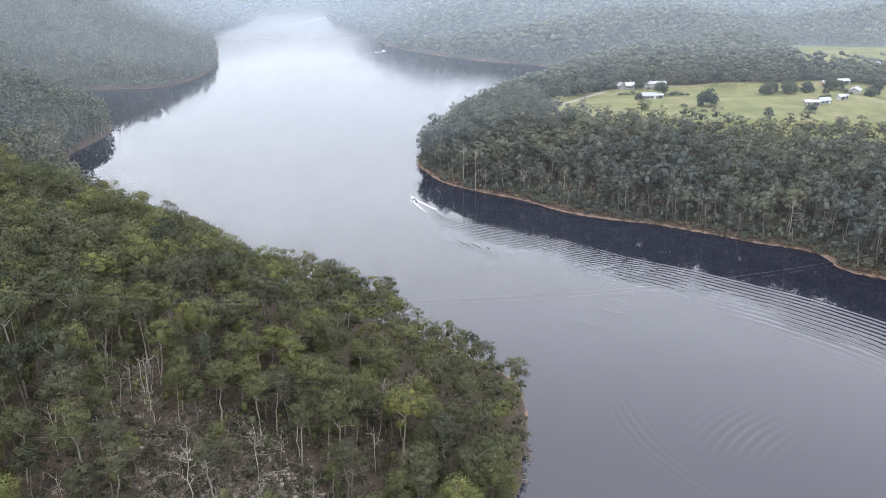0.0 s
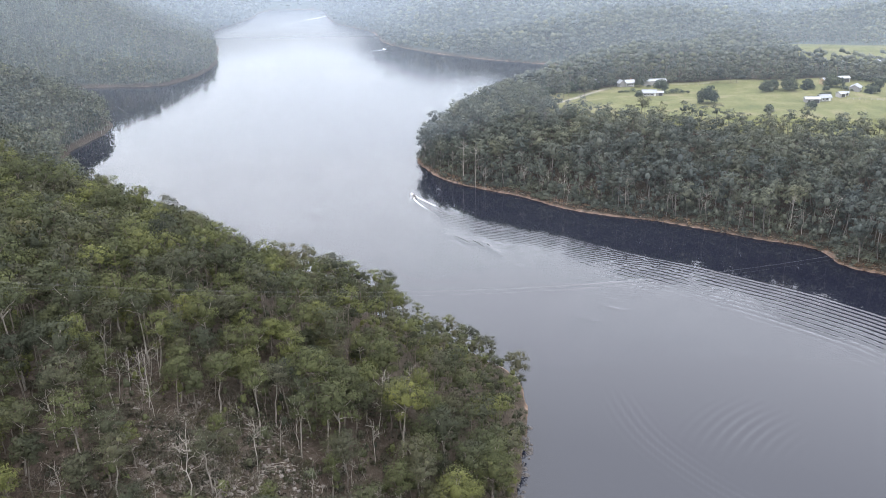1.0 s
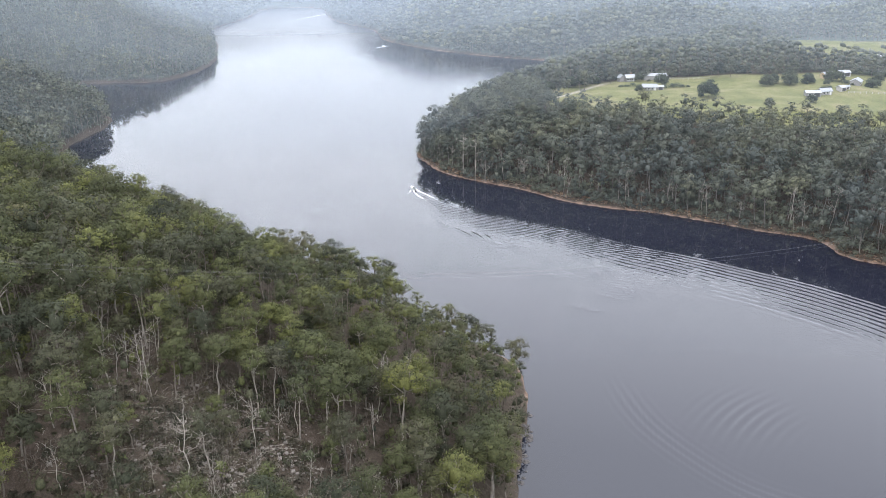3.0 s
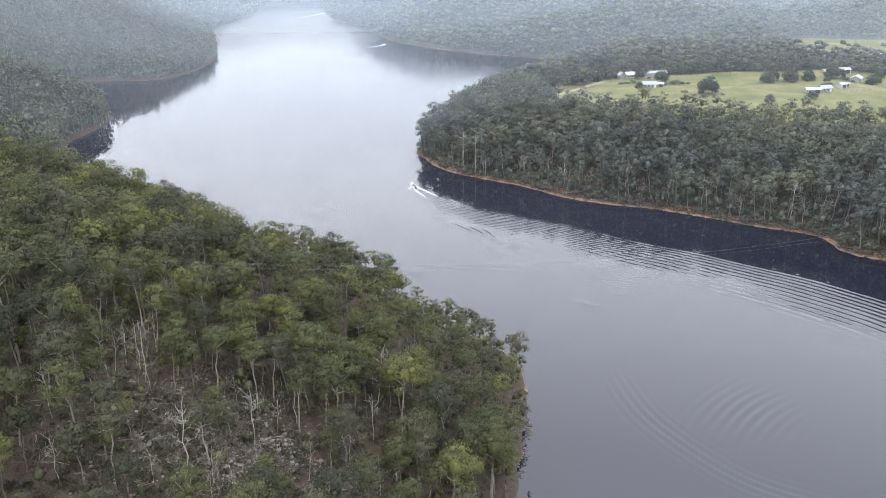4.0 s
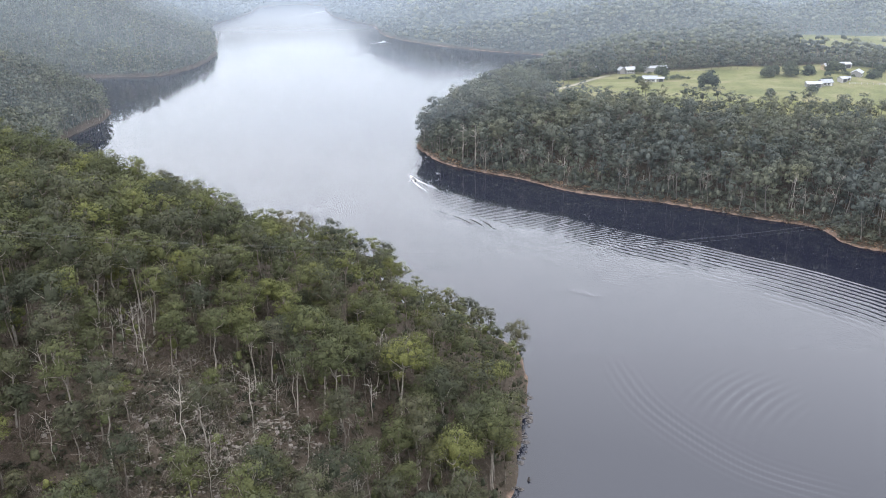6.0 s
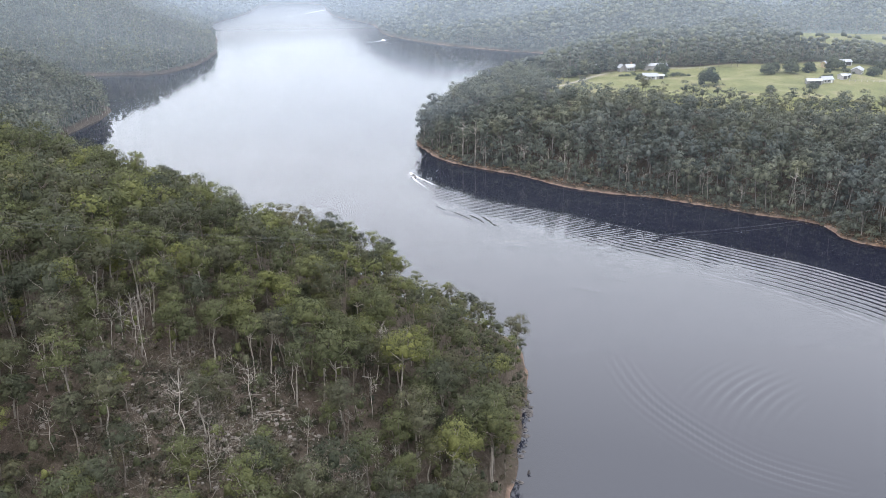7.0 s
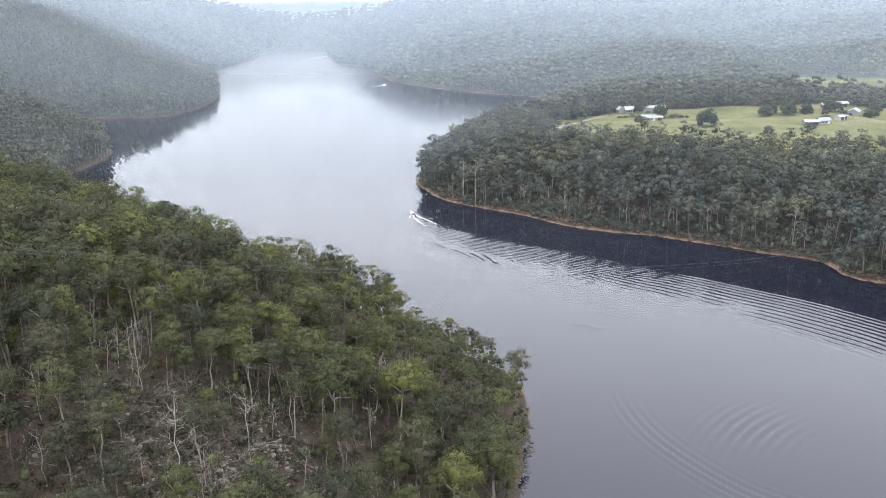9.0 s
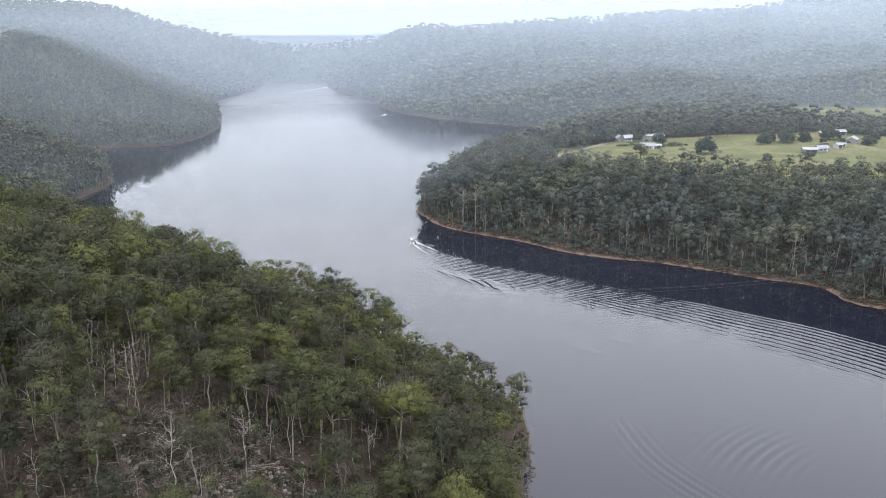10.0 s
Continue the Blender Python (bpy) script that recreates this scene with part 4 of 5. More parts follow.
# bleached dead trees: those of the stony slope and those along the far bank
dead_meshes = [mesh_from("dead_tree", *dead_shape(rng, h, n), DEADWOOD, True) for h, n in ((12, 8), (10, 8), (8, 7), (14, 9), (6, 6))]
DEAD_FAR = [(x, y, (2, 3, 1, 0, 2, 1, 0)[i % 7]) for i, (x, y) in enumerate(BARE)]
DEAD_FAR += [(22, 404, 2), (11, 415, 1), (-2, 434, 4), (40, 394, 1), (58, 372, 2), (84, 358, 2), (112, 342, 1), (124, 331, 2), (143, 319, 2), (31, 399, 0), (-9, 452, 1), (101, 349, 4), (-6, 441, 2), (70, 365, 4)]
DEAD_NEAR += [(float(rng.uniform(-68, 4)), float(rng.uniform(108, 165)), int(rng.choice([1, 2, 4]))) for _ in range(34)]
DEAD_NEAR = [r for r in DEAD_NEAR if inland([r[0]], [r[1]])[0] > 4]
for rows, label in ((DEAD_NEAR, "bleached grey dead tree with bare crooked branches"), (DEAD_FAR, "bare pale dead tree at the lake bank")):
    for x, y, k in rows:
        ob = new("dead_tree", dead_meshes[k])
        sc = rng.uniform(0.9, 1.15) * (1.15 if k == 3 else 1) * (1.25 if y > 300 else 1)
        ob.matrix_basis = Matrix.LocRotScale((x, y, float(land([x], [y])[0])), Euler((0, 0, rng.uniform(0, 6.28))), (sc, sc, sc))
        tagged(ob, label, "dead tree", "bleached dead trees")


def rock_mesh(rng, name, r, flat, mat):
    bm = bmesh.new()
    bmesh.ops.create_icosphere(bm, subdivisions=2, radius=r)
    ph = rng.uniform(0, 6.28, 3)
    for v in bm.verts:
        n = v.co.normalized()
        v.co *= 1 + 0.25 * math.sin(4 * n.x + ph[0]) * math.sin(5 * n.y + ph[1]) + 0.15 * math.sin(7 * n.z + ph[2]) + rng.uniform(-0.08, 0.08)
        v.co.z *= flat
    me = bpy.data.meshes.new(name)
    bm.to_mesh(me)
    bm.free()
    me.materials.append(mat)
    return me


rocks = [rock_mesh(rng, "rock", r, f, STONE) for r, f in ((0.35, 0.6), (0.5, 0.55), (0.25, 0.7), (0.8, 0.5))]
for k in range(130):
    x, y = rng.normal(-38, 11), rng.normal(122, 8)
    if inland([x], [y])[0] < 2:
        continue
    ob = new("rock", rocks[min(3, int(rng.exponential(1.0)))] if k > 6 else rocks[3])
    sc = rng.uniform(0.35, 0.85)
    ob.matrix_basis = Matrix.LocRotScale((x, y, float(land([x], [y])[0]) + 0.08), Euler(rng.uniform(0, 6.28, 3) * np.array([0.1, 0.1, 1])), (sc, sc, sc))
    tagged(ob, "weathered grey rock lying on the stony slope", "rock", "rocks of the stony slope")

shore_rocks = [rock_mesh(rng, "shore_rock", r, f, SHORE_STONE) for r, f in ((0.45, 0.6), (0.7, 0.5), (0.3, 0.7))]
east = rounded(SHORE_WEST[21:], 2)[:-4]
for k in range(48):
    i = int(rng.integers(4, len(east) - 6))
    x, y = east[i] + rng.normal(0, 0.7, 2) + np.array([0.5, 0])
    if y < 100 or y > 215:
        continue
    ob = new("shore_rock", shore_rocks[k % 3])
    sc = rng.uniform(0.5, 1.1)
    ob.matrix_basis = Matrix.LocRotScale((x, y, max(0.05, float(land([x], [y])[0]))), Euler((0, 0, rng.uniform(0, 6.28))), (sc, sc, sc))
    tagged(ob, "dark wet rock at the foot of the bank", "rock", "dark rocks of the near shore")

for k in range(26):
    x, y = 20.2 + rng.normal(0, 0.8), 177.5 + rng.normal(0, 2.2)
    ob = new("shore_rock", shore_rocks[k % 3])
    sc = rng.uniform(0.5, 1.1)
    ob.matrix_basis = Matrix.LocRotScale((x, y, max(0.05, float(land([x], [y])[0]))), Euler((0, 0, rng.uniform(0, 6.28))), (sc, sc, sc))
    tagged(ob, "dark wet rock heaped at the point of the bank", "rock", "dark rocks of the near shore")
stump = new("stump", mesh_from("stump", *join(limb(rng, (0, 0, -3.0), (0.3, 0.2, 0.7), 0.35, 0.22, 3, 0.1, 7)[0] + [tube((0.1, 0.1, 0.1), (0.8, -0.3, 0.5), 0.12, 0.05)]), SHORE_STONE, True))
stump.matrix_basis = pose(17.6, 150.0, 0)
tagged(stump, "dark drowned stump standing in the shallows", "stump")

chips = [rock_mesh(rng, "scree", r, 0.6, STONE) for r in (0.16, 0.24, 0.32)]
chip_shapes = []
for me in chips:
    bm = bmesh.new()
    bm.from_mesh(me)
    chip_shapes.append((np.array([v.co[:] for v in bm.verts]), np.array([[v.index for v in q.verts] for q in bm.faces])))
    bm.free()
p = np.c_[rng.normal(-36, 13, 620), rng.normal(121, 8, 620)]
tagged(new("scree", mesh_from("scree", *scatter(chip_shapes, rows_for(rng, p, 3, 0.5, 1.4)), STONE)), "small grey stones strewn over the open slope", "stones", kind="stuff")
p = np.c_[rng.normal(-40, 14, 700), rng.normal(120, 10, 700)]
tagged(new("dry_tussocks", canopy("dry_tussocks", tuft_kinds, rows_for(rng, p, 2, 0.5, 1.1), SHRUB)), "dull brown tussocks on the open slope", "grass", kind="stuff")
twig_rng = np.random.default_rng(61)
twig_kinds = [join(limb(twig_rng, (-h / 2, 0, 0.1), (h / 2, 0.3, 0.3), 0.045, 0.015, 4, 0.3, 4)[0] + limb(twig_rng, (0, 0.1, 0.2), (h / 3, 0.8, 0.5), 0.03, 0.012, 3, 0.2, 4)[0]) for h in (1.6, 2.6, 3.6)]
p = np.c_[twig_rng.normal(-36, 12, 420), twig_rng.normal(121, 8, 420)]
tagged(new("fallen_branches", mesh_from("fallen_branches", *scatter(twig_kinds, rows_for(twig_rng, p, 3, 0.7, 1.5)), BARK)), "grey fallen branches strewn over the open slope", "branches", kind="stuff")

log_kinds = [mesh_from("fallen_log", *join(limb(rng, (-h / 2, 0, 0.1), (h / 2, 0, 0.15), 0.12, 0.05, 5, 0.2, 6)[0]), BARK_DARK, True) for h in (4, 6, 7)]
for k in range(26):
    x, y = rng.normal(-36, 15), rng.normal(121, 11)
    a = rng.uniform(0, 6.28)
    c, s = math.cos(a), math.sin(a)
    z0, z1 = land([x - 2 * c, x + 2 * c], [y - 2 * s, y + 2 * s])
    if inland([x], [y])[0] < 4:
        continue
    ob = new("fallen_log", log_kinds[k % 3])
    ob.matrix_basis = Matrix.Translation((x, y, (z0 + z1) / 2)) @ Matrix.Rotation(a, 4, 'Z') @ Matrix.Rotation(-math.atan2(z1 - z0, 4), 4, 'Y')
    tagged(ob, "bleached fallen log lying on the stony slope", "log", "fallen logs of the stony slope")


# ---- farm buildings, paddock trees, boats and cables ----
ROOF_PALE = plain("pale_sheet_roof", (0.23, 0.24, 0.25), 0.6, 0.0, 0.12, 0.6)
ROOF_GREY = plain("grey_sheet_roof", (0.17, 0.182, 0.198), 0.5, 0.0, 0.12, 0.6)
WALL_WHITE = plain("white_weatherboard", (0.19, 0.187, 0.18), 0.8, 0.0, 0.1, 0.8)
WALL_TAN = plain("tan_boards", (0.30, 0.235, 0.14), 0.85, 0.0, 0.15, 0.8)
WALL_GREY = plain("grey_boards", (0.30, 0.29, 0.28), 0.85, 0.0, 0.15, 0.8)
FRAME = plain("painted_joinery", (0.5, 0.5, 0.48), 0.6)
DARK = plain("painted_opening_shade", (0.03, 0.03, 0.035), 0.4)
GLASS, gn, gl, gb = shader("window_glass")
gb.inputs["Base Color"].default_value = (0.03, 0.035, 0.04, 1)
gb.inputs["Roughness"].default_value = 0.08
BRICK = plain("brown_chimney_brick", (0.26, 0.15, 0.10), 0.9)
POST = plain("grey_fence_post", (0.24, 0.23, 0.21), 0.9)
HULL = plain("white_boat_hull", (0.78, 0.78, 0.77), 0.3, 0.0, 0.05)
TRIM = plain("dark_boat_trim", (0.03, 0.03, 0.035), 0.4)
FOAM = plain("white_foam", (0.72, 0.74, 0.76), 0.9, 0.0, 0.08, 2.0)
CABLE = plain("grey_cable", (0.13, 0.13, 0.135), 0.6, 0.3)


def bm_mesh(name, bm, mat):
    me = bpy.data.meshes.new(name)
    bmesh.ops.recalc_face_normals(bm, faces=bm.faces[:])
    bm.to_mesh(me)
    bm.free()
    me.materials.append(mat)
    return me


def box_mesh(name, size, centre, mat, bevel=0.0):
    bm = bmesh.new()
    bmesh.ops.create_cube(bm, size=1.0)
    for v in bm.verts:
        v.co = Vector((v.co.x * size[0] + centre[0], v.co.y * size[1] + centre[1], v.co.z * size[2] + centre[2]))
    if bevel:
        bmesh.ops.bevel(bm, geom=bm.edges[:], offset=bevel, segments=2, affect='EDGES')
    return bm_mesh(name, bm, mat)


def prism(name, outline, x0, x1, mat):
    """A profile in the y-z plane drawn out along x."""
    bm = bmesh.new()
    a = [bm.verts.new((x0, y, z)) for y, z in outline]
    b = [bm.verts.new((x1, y, z)) for y, z in outline]
    bm.faces.new(a)
    bm.faces.new(b[::-1])
    for i in range(len(a)):
        j = (i + 1) % len(a)
        bm.faces.new((a[i], a[j], b[j], b[i]))
    return bm_mesh(name, bm, mat)


def house(x, y, turn, length, width, height, rise, wall, roof, windows, door, chimney, label, category="house"):
    root = new("house" if category == "house" else "shed")
    length, width, height, rise = length * 0.85, width * 0.8, height * 0.8, rise * 0.8
    h, w, half = height, width / 2, length / 2
    part("wall", prism("wall", [(-w, -0.8), (w, -0.8), (w, h), (0, h + rise), (-w, h)], -half, half, wall), root)
    slope = rise / w
    e = w + 0.45
    for side in (-1, 1):
        r = prism("roof", [(0, h + rise + 0.06), (side * e, h - 0.45 * slope + 0.06), (side * e, h - 0.45 * slope + 0.2), (0, h + rise + 0.2)], -half - 0.35, half + 0.35, roof)
        part("roof", r, root, "pale corrugated roof slope" if roof is ROOF_PALE else "grey corrugated roof slope")
    part("ridge_cap", box_mesh("ridge_cap", (length + 0.7, 0.35, 0.08), (0, 0, h + rise + 0.2), roof), root)
    for k in range(windows):
        cx = -half + length * (k + 0.7) / (windows + (1 if door else 0.4))
        win = part("window", box_mesh("window", (1.3, 0.12, 1.2), (cx, -w - 0.02, h * 0.55), FRAME), root, "painted window frame")
        part("pane", box_mesh("pane", (1.1, 0.04, 1.0), (cx, -w - 0.09, h * 0.55), GLASS), win, "dark glass pane")
        part("sill", box_mesh("sill", (1.5, 0.2, 0.08), (cx, -w - 0.12, h * 0.55 - 0.64), FRAME), win)
    # wide shed doors are dark panels, the shade of an opening put into their colour
    if door:
        part("door", box_mesh("door", (door, 0.1, min(2.1 if door < 1.5 else 2.8, h - 0.2)), (half - door * 0.5 - 0.6, -w - 0.04, min(2.1 if door < 1.5 else 2.8, h - 0.2) / 2), DARK if door > 1.5 else FRAME), root,
             "wide dark panel painted as a shaded shed opening" if door > 1.5 else "painted house door")
    if chimney:
        part("chimney", box_mesh("chimney", (0.7, 0.7, 1.8), (half * 0.4, w * 0.3, h + rise * 0.7 + 0.6), BRICK), root, "brown brick chimney")
    root.matrix_basis = pose(x, y, float(land([x], [y])[0]), 0, 0, turn)
    return tagged(root, label, category, "farm buildings")


house(127.5, 566, 12, 7.5, 6.5, 3.4, 2.0, WALL_WHITE, ROOF_PALE, 3, 1.0, True, "white weatherboard farmhouse with pale gabled roof")
house(122.5, 568, 100, 6, 5, 3.2, 2.2, WALL_WHITE, ROOF_PALE, 2, 0, False, "white gabled wing beside the farmhouse")
house(144.5, 567, 4, 18, 7, 3.2, 1.3, WALL_WHITE, ROOF_PALE, 0, 3.4, False, "long pale farm shed on the pasture's rear edge", "shed")
house(131, 524, -8, 10.5, 7, 2.8, 1.8, WALL_WHITE, ROOF_GREY, 3, 1.0, False, "low farmhouse with grey hipped sheet roof")
house(137.6, 522.5, -8, 4, 4, 2.6, 0.8, WALL_WHITE, ROOF_PALE, 0, 2.2, False, "small pale garage beside the grey-roofed house", "shed")
house(213, 477, -6, 9.5, 5.5, 2.7, 1.1, WALL_WHITE, ROOF_PALE, 2, 2.6, False, "white long shed on the open pasture", "shed")
house(222, 481.5, 10, 8, 5.5, 2.6, 1.7, WALL_WHITE, ROOF_GREY, 2, 1.0, False, "white cottage with grey gabled roof on the pasture")
house(234.5, 488, 20, 5, 4.5, 2.6, 1.0, WALL_GREY, ROOF_PALE, 0, 2.4, False, "small grey shed with pale roof and painted open front", "shed")
house(238.5, 491, 0, 4, 3.2, 2.0, 0.5, WALL_GREY, ROOF_GREY, 0, 2.0, False, "low weathered grey lean-to shed", "shed")
house(242.5, 525, 15, 9, 6, 3.6, 1.4, WALL_TAN, ROOF_PALE, 0, 3.2, False, "tan timber shed with pale roof behind dark trees", "shed")
house(256, 533, 5, 8, 6, 3.0, 1.2, WALL_GREY, ROOF_PALE, 0, 3.0, False, "grey shed with pale roof by the hedge", "shed")
house(251.5, 506, 55, 10, 7, 3.0, 1.8, WALL_WHITE, ROOF_GREY, 3, 1.0, False, "farmhouse with broad grey roof among shrubs")
house(112, 590, 10, 9, 5, 2.4, 0.9, WALL_GREY, ROOF_PALE, 0, 2.8, False, "low shed with pale roof at the edge of the trees", "shed")
house(364, 697, 0, 8, 5, 2.8, 1.2, WALL_WHITE, ROOF_PALE, 2, 1.0, False, "small white farm building far up the valley")

paddock_kinds = []
for k in range(4):
    wood, crown = umbrella_shape(rng, (6.8, 6.0, 7.6, 5.2)[k], (3.9, 3.5, 4.3, 3.0)[k], 18, 110, 0.36, (6, 2), 5, 6, 0.5)
    root = new("paddock_tree")
    part("trunk", mesh_from("trunk", *wood, BARK_DARK, True), root)
    part("crown", mesh_from("crown", *crown[:2], LEAF_DARK, True, crown[2]), root, "dense dark green rounded crown")
    tagged(root, "dark round-crowned shade tree on the pasture", "tree", "shade trees of the pasture")
    paddock_kinds.append(root)
PADDOCK = [(197, 506, 1.0, 0), (204, 513, 0.9, 1), (211, 505, 1.15, 0), (222.5, 507, 1.05, 3), (204, 456, 0.7, 1), (142, 537, 1.0, 2), (240, 514, 1.1, 0), (246, 517, 0.9, 1),
           (257.5, 500, 0.95, 3), (261, 501, 0.8, 1), (178, 449.5, 0.7, 3), (153, 475, 1.35, 0), (73, 558, 1.0, 1), (124, 521.5, 0.7, 3), (96, 560, 1.0, 2),
           (105, 566, 0.9, 3), (88, 562, 1.0, 0), (272, 520, 0.9, 3), (231, 500, 0.5, 1), (133, 561, 0.7, 2)]
first = set()
for x, y, sc, k in PADDOCK:
    m = Matrix.LocRotScale((x, y, float(land([x], [y])[0])), Euler((0, 0, rng.uniform(0, 6.28))), (sc, sc, sc))
    if k in first:
        copy_thing(paddock_kinds[k], m).matrix_basis = m
    else:
        first.add(k)
        paddock_kinds[k].matrix_basis = m

edge_kinds = []
for k in range(3):
    wood, crown = gum_shape(rng, (9, 11, 8)[k], (2.6, 2.8, 2.4)[k], 7, 70, 0.4, True, 0.25, 5, 0.5)
    root = new("farm_tree")
    part("trunk", mesh_from("trunk", *wood, BARK_DARK, True), root)
    part("crown", mesh_from("crown", *crown[:2], LEAF_HAZED, True, crown[2]), root, "loose grey-green crown")
    tagged(root, "grey-green gum tree growing beside the farm buildings", "tree", "gum trees round the farm")
    edge_kinds.append(root)
FARM_TREES = [(98, 556), (102, 561), (108, 566), (112, 573), (116, 576), (126, 574), (132, 577), (138, 577), (152, 575), (158, 570), (165, 567), (172, 564), (178, 552), (188, 544),
              (138, 565), (114, 561), (92, 553), (84, 548), (262, 536), (273, 531), (238, 545), (230, 546), (222, 549), (212, 552), (202, 553), (94, 545), (80, 543), (182, 550), (192, 543)]
for k, (x, y) in enumerate(FARM_TREES):
    sc = rng.uniform(0.7, 1.15)
    m = Matrix.LocRotScale((x, y, float(land([x], [y])[0])), Euler((0, 0, rng.uniform(0, 6.28))), (sc, sc, sc))
    if k < 3:
        edge_kinds[k].matrix_basis = m
    else:
        copy_thing(edge_kinds[k % 3], m).matrix_basis = m

shrub_meshes = []
for r in (1.8, 1.3, 2.2):
    v, f, q = bush_shape(rng, r, 90, 0.26)
    shrub_meshes.append(mesh_from("garden_shrub", v, f, LEAF_DARK, True, q))
for x, y, sc in ((117, 541, 1), (121, 541, 1), (125, 542, 0.9), (141, 527, 1), (146, 527, 1.1), (149, 526, 1.2), (152, 524, 1), (155, 522, 0.8), (134, 531, 0.8), (127, 528, 0.9),
                 (226, 492, 1), (230, 493, 1), (247, 509, 1), (244, 505, 1.1), (255, 510, 1), (248, 502, 0.9), (262, 508, 1), (139, 557, 0.9), (150, 561, 0.8), (194.6, 444, 0.5)):
    ob = new("garden_shrub", shrub_meshes[int(rng.integers(0, 3))])
    ob.matrix_basis = Matrix.LocRotScale((x, y, float(land([x], [y])[0])), Euler((0, 0, rng.uniform(0, 6.28))), (sc, sc, sc))
    tagged(ob, "dark green garden shrub beside the farm buildings", "shrub", "garden shrubs of the farm")
hedge_rows = np.array([(x, 537 - 0.13 * (x - 262) + rng.normal(0, 0.5), 0, rng.uniform(0, 6), rng.uniform(0.9, 1.3), k % 3) for k, x in enumerate(np.arange(262, 340, 2.4))])
hedge_rows[:, 2] = land(hedge_rows[:, 0], hedge_rows[:, 1])
tagged(new("hedge", canopy("hedge", [bush_shape(rng, r, 60, 0.32) for r in (2.0, 2.4, 2.2)], hedge_rows, LEAF_DARK)), "dark clipped hedge behind the farm sheds", "hedge", kind="stuff")

# fences of the pasture: posts and rails
for x0, y0, x1, y1 in ((153, 563, 176, 549), (72, 520, 100, 548), (236, 482, 300, 470)):
    fence = new("fence")
    n = int(math.hypot(x1 - x0, y1 - y0) / 3.2)
    pm = box_mesh("post", (0.16, 0.16, 1.7), (0, 0, 0.45), POST)
    xs, ys = np.linspace(x0, x1, n + 1), np.linspace(y0, y1, n + 1)
    zs = land(xs, ys)
    for x, y, z in zip(xs, ys, zs):
        part("post", pm, fence).matrix_basis = pose(x, y, z)
    for up in (0.55, 1.1):
        part("rail", mesh_from("rail", *join([tube((xs[i], ys[i], zs[i] + up), (xs[i + 1], ys[i + 1], zs[i + 1] + up), 0.045, 0.045, 4) for i in range(n)]), POST), fence)
    tagged(fence, "grey post and rail fence along the pasture", "fence", "fences of the pasture")


def boat(x, y, heading, size, label):
    """An open runabout: lofted hull, deck, windscreen, seats and outboard motor."""
    root = new("motor_boat")
    bm = bmesh.new()
    rings = []
    for u in np.linspace(0, 1, 9):
        half = 0.95 * (1 - max(0, u - 0.45) ** 2 / 0.31)
        half = max(half, 0.03)
        keel, rail = -0.3 + 0.25 * max(0, u - 0.6), 0.55 + 0.3 * u * u
        rings.append([bm.verts.new((px * half, -2.6 + 5.4 * u, pz)) for px, pz in ((-1, rail), (-0.85, 0.05), (0, keel), (0.85, 0.05), (1, rail))])
    for a, b in zip(rings[:-1], rings[1:]):
        for i in range(4):
            bm.faces.new((a[i], a[i + 1], b[i + 1], b[i]))
    bm.faces.new(rings[0])
    part("hull", bm_mesh("hull", bm, HULL), root, "white moulded hull")
    bm = bmesh.new()
    ring = []
    for u in np.linspace(0.52, 1, 6):
        half = 0.93 * (1 - max(0, u - 0.45) ** 2 / 0.31)
        ring.append([bm.verts.new((s * max(half, 0.03), -2.6 + 5.4 * u, 0.54 + 0.3 * u * u)) for s in (-1, 1)])
    for a, b in zip(ring[:-1], ring[1:]):
        bm.faces.new((a[0], a[1], b[1], b[0]))
    part("foredeck", bm_mesh("foredeck", bm, HULL), root)
    part("sole", box_mesh("sole", (1.5, 2.6, 0.06), (0, -1.2, 0.12), TRIM), root, "dark cockpit floor")
    part("windscreen", prism("windscreen", [(0.1, 0.6), (0.18, 0.6), (-0.18, 1.1), (-0.24, 1.1)], -0.8, 0.8, GLASS), root, "raked dark windscreen")
    for sx in (-0.4, 0.4):
        part("seat", box_mesh("seat", (0.5, 0.5, 0.5), (sx, -0.7, 0.42), TRIM, 0.06), root, "dark padded seat")
    part("motor", box_mesh("motor", (0.45, 0.5, 0.9), (0, -2.85, 0.55), TRIM, 0.1), root, "black outboard motor")
    root.matrix_basis = Matrix.LocRotScale((x, y, 0.12), Euler((radians(3), 0, radians(heading))), (size, size, size))
    return tagged(root, label, "boat")


boat(BOAT[0], BOAT[1], 25, 1.0, "small white motor boat throwing up white spray")
boat(-64, 977, 40, 0.9, "distant white motor boat far up the lake")


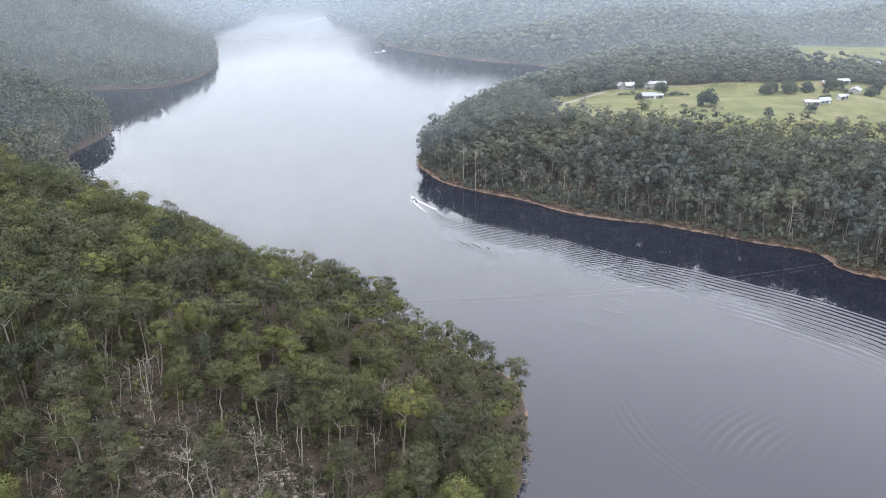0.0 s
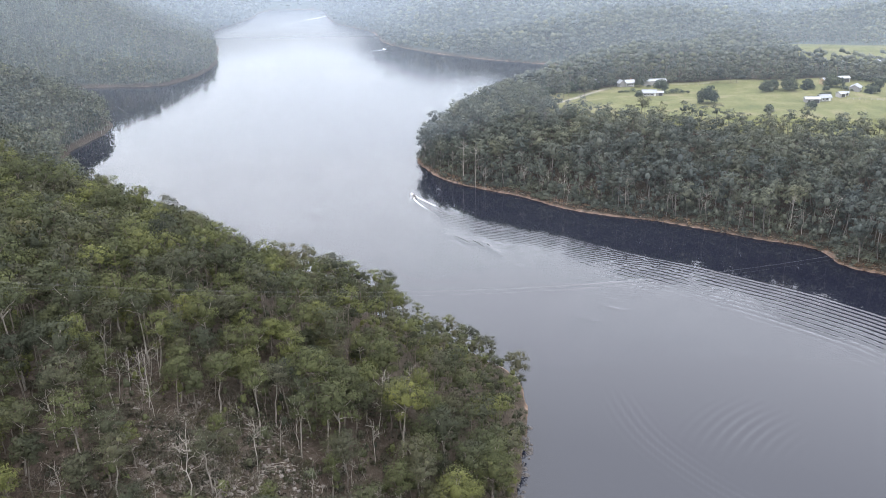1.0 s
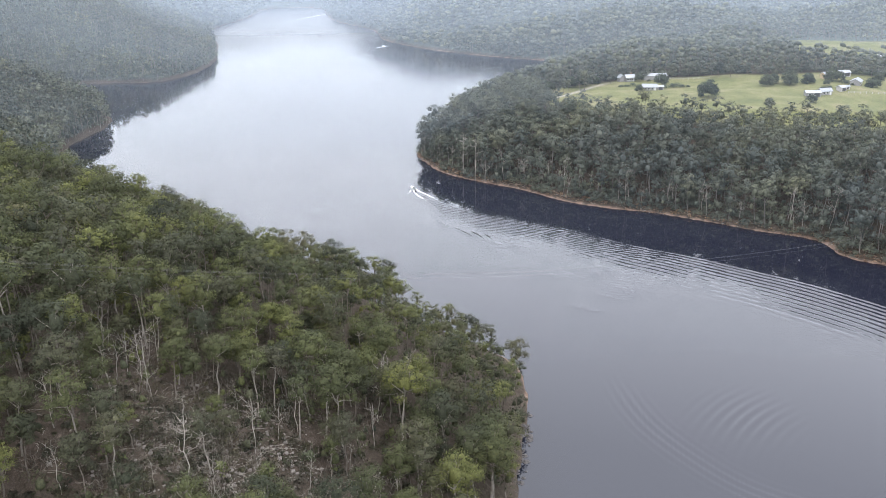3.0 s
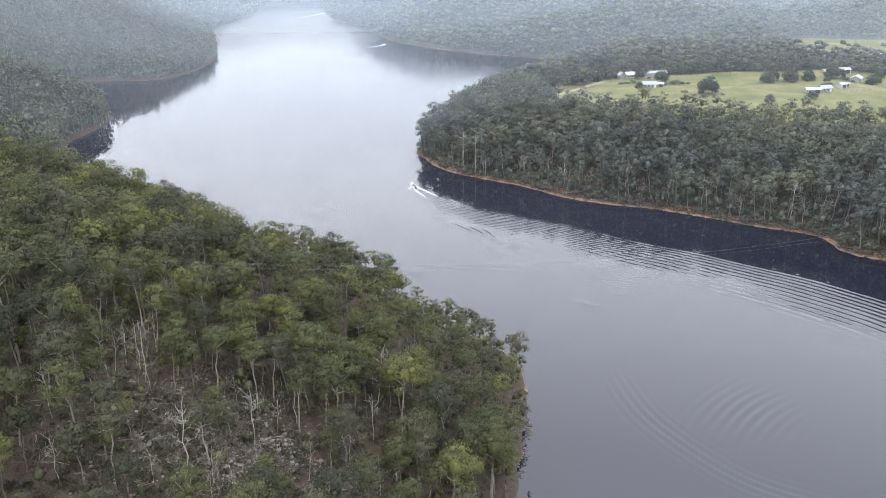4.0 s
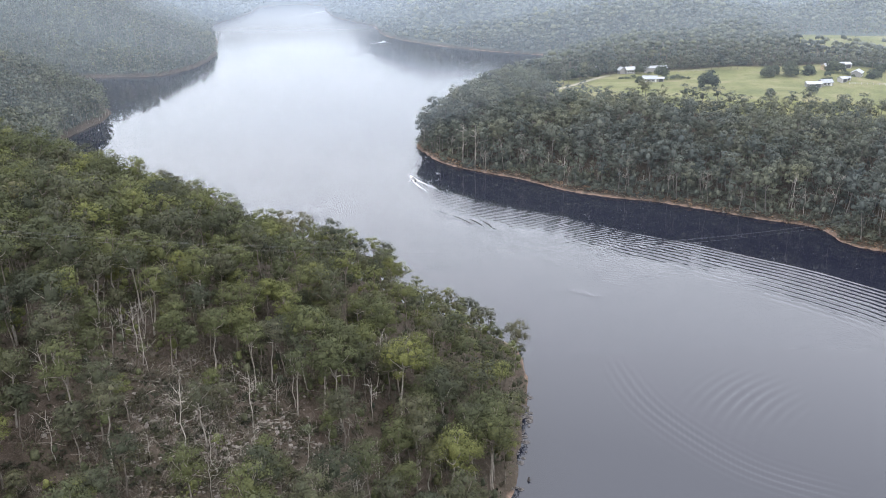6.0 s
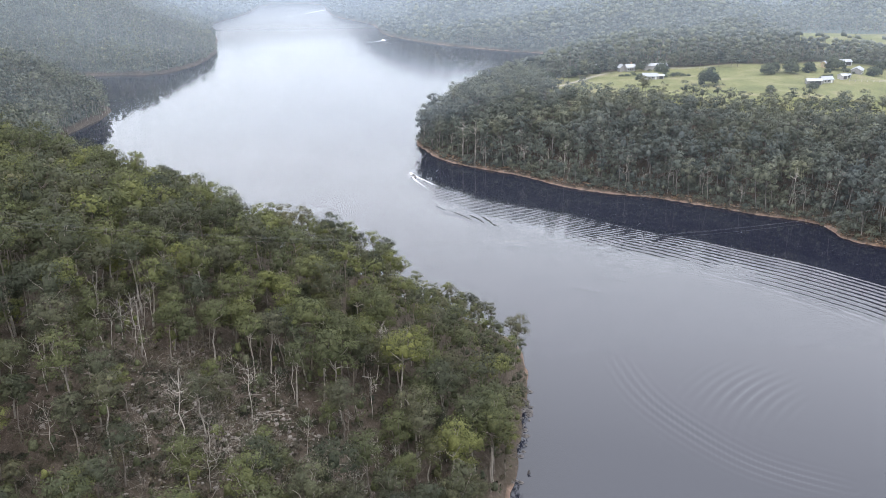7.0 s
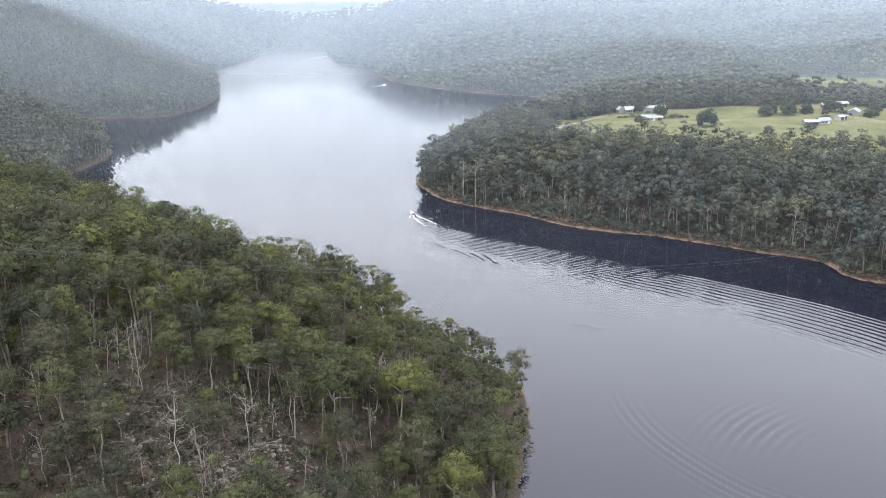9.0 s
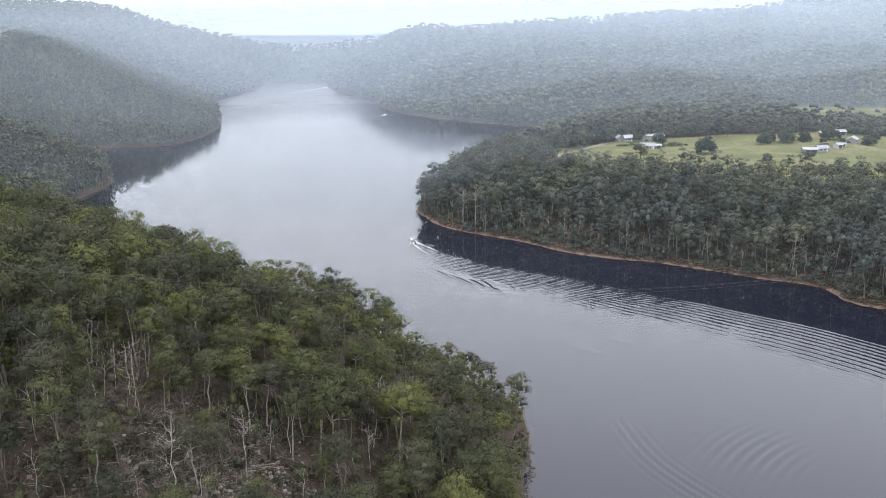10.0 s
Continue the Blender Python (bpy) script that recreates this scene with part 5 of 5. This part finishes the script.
def foam_strip(pts, wide0, wide1, dens, seed, size, label):
    """Flecks of foam lying on the water along a curve."""
    r = np.random.default_rng(seed)
    p, t = curve_pts(pts, 60)
    n = int(t[-1] * dens)
    u = r.uniform(0, 1, n) ** 1.6
    i = np.minimum((u * 58).astype(int), 58)
    c = p[i] + (p[i + 1] - p[i]) * r.uniform(0, 1, n)[:, None]
    side = (p[i + 1] - p[i])[:, ::-1] * np.array([1, -1])
    side /= np.linalg.norm(side, axis=1)[:, None]
    c = c + side * (r.normal(0, 0.5, n) * (wide0 + (wide1 - wide0) * u))[:, None]
    s = size * r.uniform(0.4, 1.2, n) * (1 - 0.6 * u)
    a = r.uniform(0, 6.28, n)
    k = 5
    ang = a[:, None] + np.arange(k) * 2 * np.pi / k
    rad = s[:, None] * r.uniform(0.6, 1.2, (n, k))
    top = np.stack([c[:, 0, None] + rad * np.cos(ang), c[:, 1, None] + rad * np.sin(ang), np.full((n, k), 0.10)], 2)
    mid = np.c_[c, 0.10 + 0.25 * s * (1 - u)][:, None, :]
    v = np.concatenate([top, mid], 1).reshape(-1, 3)
    f = np.array([(j, (j + 1) % k, k) for j in range(k)])
    f = (f[None] + (np.arange(n) * (k + 1))[:, None, None]).reshape(-1, 3)
    tagged(new("wake_foam", mesh_from("wake_foam", v, f, FOAM)), label, "foam", kind="stuff")


foam_strip([(-14, 389.5), (-12.6, 384), (-10.2, 378), (-7.0, 371)], 0.25, 0.5, 22, 1, 0.15, "white churned foam behind the motor boat")
foam_strip([(-14.8, 391), (-15.7, 388), (-16.0, 384.5)], 0.3, 0.4, 14, 2, 0.13, "white spray thrown out beside the motor boat")
foam_strip([(-13.2, 391.5), (-9.8, 386.5), (-6.0, 380.5), (-1.5, 373)], 0.25, 0.4, 18, 3, 0.15, "white spray thrown out beside the motor boat")
foam_strip([(-188, 1432), (-200, 1400), (-215, 1352), (-234, 1303)], 1.0, 2.5, 5, 4, 1.0, "thin white wake line far up the lake")
foam_strip([(-64, 975), (-70, 965), (-82, 955)], 0.8, 1.6, 7, 5, 0.4, "thin white wake of the distant boat")

# overhead cables sagging across the lake
for k in range(3):
    xs = np.linspace(-170, 330, 90)
    pts = np.c_[xs + 0.4 * k, 154 + 0.42 * xs - 0.9 * k, 42 + 0.00072 * (xs - 117) ** 2 + (0.55 if k == 1 else 0)]
    ob = new("overhead_cable", mesh_from("overhead_cable", *join([tube(pts[i], pts[i + 1], 0.009, 0.009, 4) for i in range(89)]), CABLE, True))
    tagged(ob, "thin grey power cable sagging over the lake", "cable", "power cables")


# ---- haze over the lake and hills, put in as pale see-through sheets ----
def mist_material(name, thick, low, high, top):
    mat, n, l, b = shader(name)
    n.remove(b)
    tc = n.new("ShaderNodeTexCoord")
    sep = n.new("ShaderNodeSeparateXYZ")
    l.new(tc.outputs["Object"], sep.inputs[0])
    nz = n.new("ShaderNodeTexNoise")
    nz.inputs["Scale"].default_value, nz.inputs["Detail"].default_value = 0.006, 3.0
    l.new(tc.outputs["Object"], nz.inputs["Vector"])
    rise = n.new("ShaderNodeMapRange")
    rise.inputs["From Min"].default_value, rise.inputs["From Max"].default_value = 0, 110
    rise.inputs["To Min"].default_value, rise.inputs["To Max"].default_value = low, high
    l.new(sep.outputs[2], rise.inputs["Value"])
    thin = n.new("ShaderNodeMapRange")
    thin.inputs["From Min"].default_value, thin.inputs["From Max"].default_value = top, top + 90
    thin.inputs["To Min"].default_value, thin.inputs["To Max"].default_value = 1, 0
    l.new(sep.outputs[2], thin.inputs["Value"])
    foot = n.new("ShaderNodeMapRange")
    foot.interpolation_type = 'SMOOTHSTEP'
    foot.inputs["From Min"].default_value, foot.inputs["From Max"].default_value = 0, 22
    l.new(sep.outputs[2], foot.inputs["Value"])
    fade = n.new("ShaderNodeMath")
    fade.operation = 'MULTIPLY'
    l.new(thin.outputs[0], fade.inputs[0])
    l.new(foot.outputs[0], fade.inputs[1])
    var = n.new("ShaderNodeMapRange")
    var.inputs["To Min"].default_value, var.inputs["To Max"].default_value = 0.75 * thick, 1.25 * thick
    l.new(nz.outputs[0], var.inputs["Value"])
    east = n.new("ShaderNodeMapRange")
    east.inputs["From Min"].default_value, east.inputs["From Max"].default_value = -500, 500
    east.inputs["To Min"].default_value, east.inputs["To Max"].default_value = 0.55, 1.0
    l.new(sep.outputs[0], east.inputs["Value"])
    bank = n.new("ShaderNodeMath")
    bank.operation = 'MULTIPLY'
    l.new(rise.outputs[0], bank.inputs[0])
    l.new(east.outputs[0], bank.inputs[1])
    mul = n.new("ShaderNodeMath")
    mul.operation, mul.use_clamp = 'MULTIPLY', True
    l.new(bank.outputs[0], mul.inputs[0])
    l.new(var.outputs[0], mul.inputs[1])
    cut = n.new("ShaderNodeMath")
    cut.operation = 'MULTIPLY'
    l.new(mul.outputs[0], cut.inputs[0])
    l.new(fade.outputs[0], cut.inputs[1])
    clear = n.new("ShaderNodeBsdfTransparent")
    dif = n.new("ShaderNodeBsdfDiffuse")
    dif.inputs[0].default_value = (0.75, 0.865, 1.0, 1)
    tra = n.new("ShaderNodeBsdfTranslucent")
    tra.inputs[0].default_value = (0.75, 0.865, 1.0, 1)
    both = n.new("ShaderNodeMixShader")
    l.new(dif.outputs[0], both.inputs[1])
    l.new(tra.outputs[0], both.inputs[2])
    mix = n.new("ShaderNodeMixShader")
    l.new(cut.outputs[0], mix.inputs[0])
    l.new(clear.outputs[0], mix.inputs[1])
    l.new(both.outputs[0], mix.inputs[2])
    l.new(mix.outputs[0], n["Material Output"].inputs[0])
    return mat


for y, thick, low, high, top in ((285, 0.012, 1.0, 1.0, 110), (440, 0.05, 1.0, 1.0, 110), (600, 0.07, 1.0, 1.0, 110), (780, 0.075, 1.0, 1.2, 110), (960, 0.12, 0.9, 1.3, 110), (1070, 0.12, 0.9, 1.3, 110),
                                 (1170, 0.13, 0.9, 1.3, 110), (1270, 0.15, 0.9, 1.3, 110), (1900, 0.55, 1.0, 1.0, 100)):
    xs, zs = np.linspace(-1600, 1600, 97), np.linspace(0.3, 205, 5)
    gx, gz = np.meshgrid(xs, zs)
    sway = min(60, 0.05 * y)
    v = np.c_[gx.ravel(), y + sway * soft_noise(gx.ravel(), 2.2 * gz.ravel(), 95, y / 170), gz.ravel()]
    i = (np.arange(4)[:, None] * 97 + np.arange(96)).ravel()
    bank = new("mist_sheet", mesh_from("mist_sheet", v, np.c_[i, i + 1, i + 98, i + 97], mist_material("mist", thick, low, high, top), True))
    tagged(bank, "thin see-through sheet of pale mist standing in for valley haze", "mist", kind="structure")
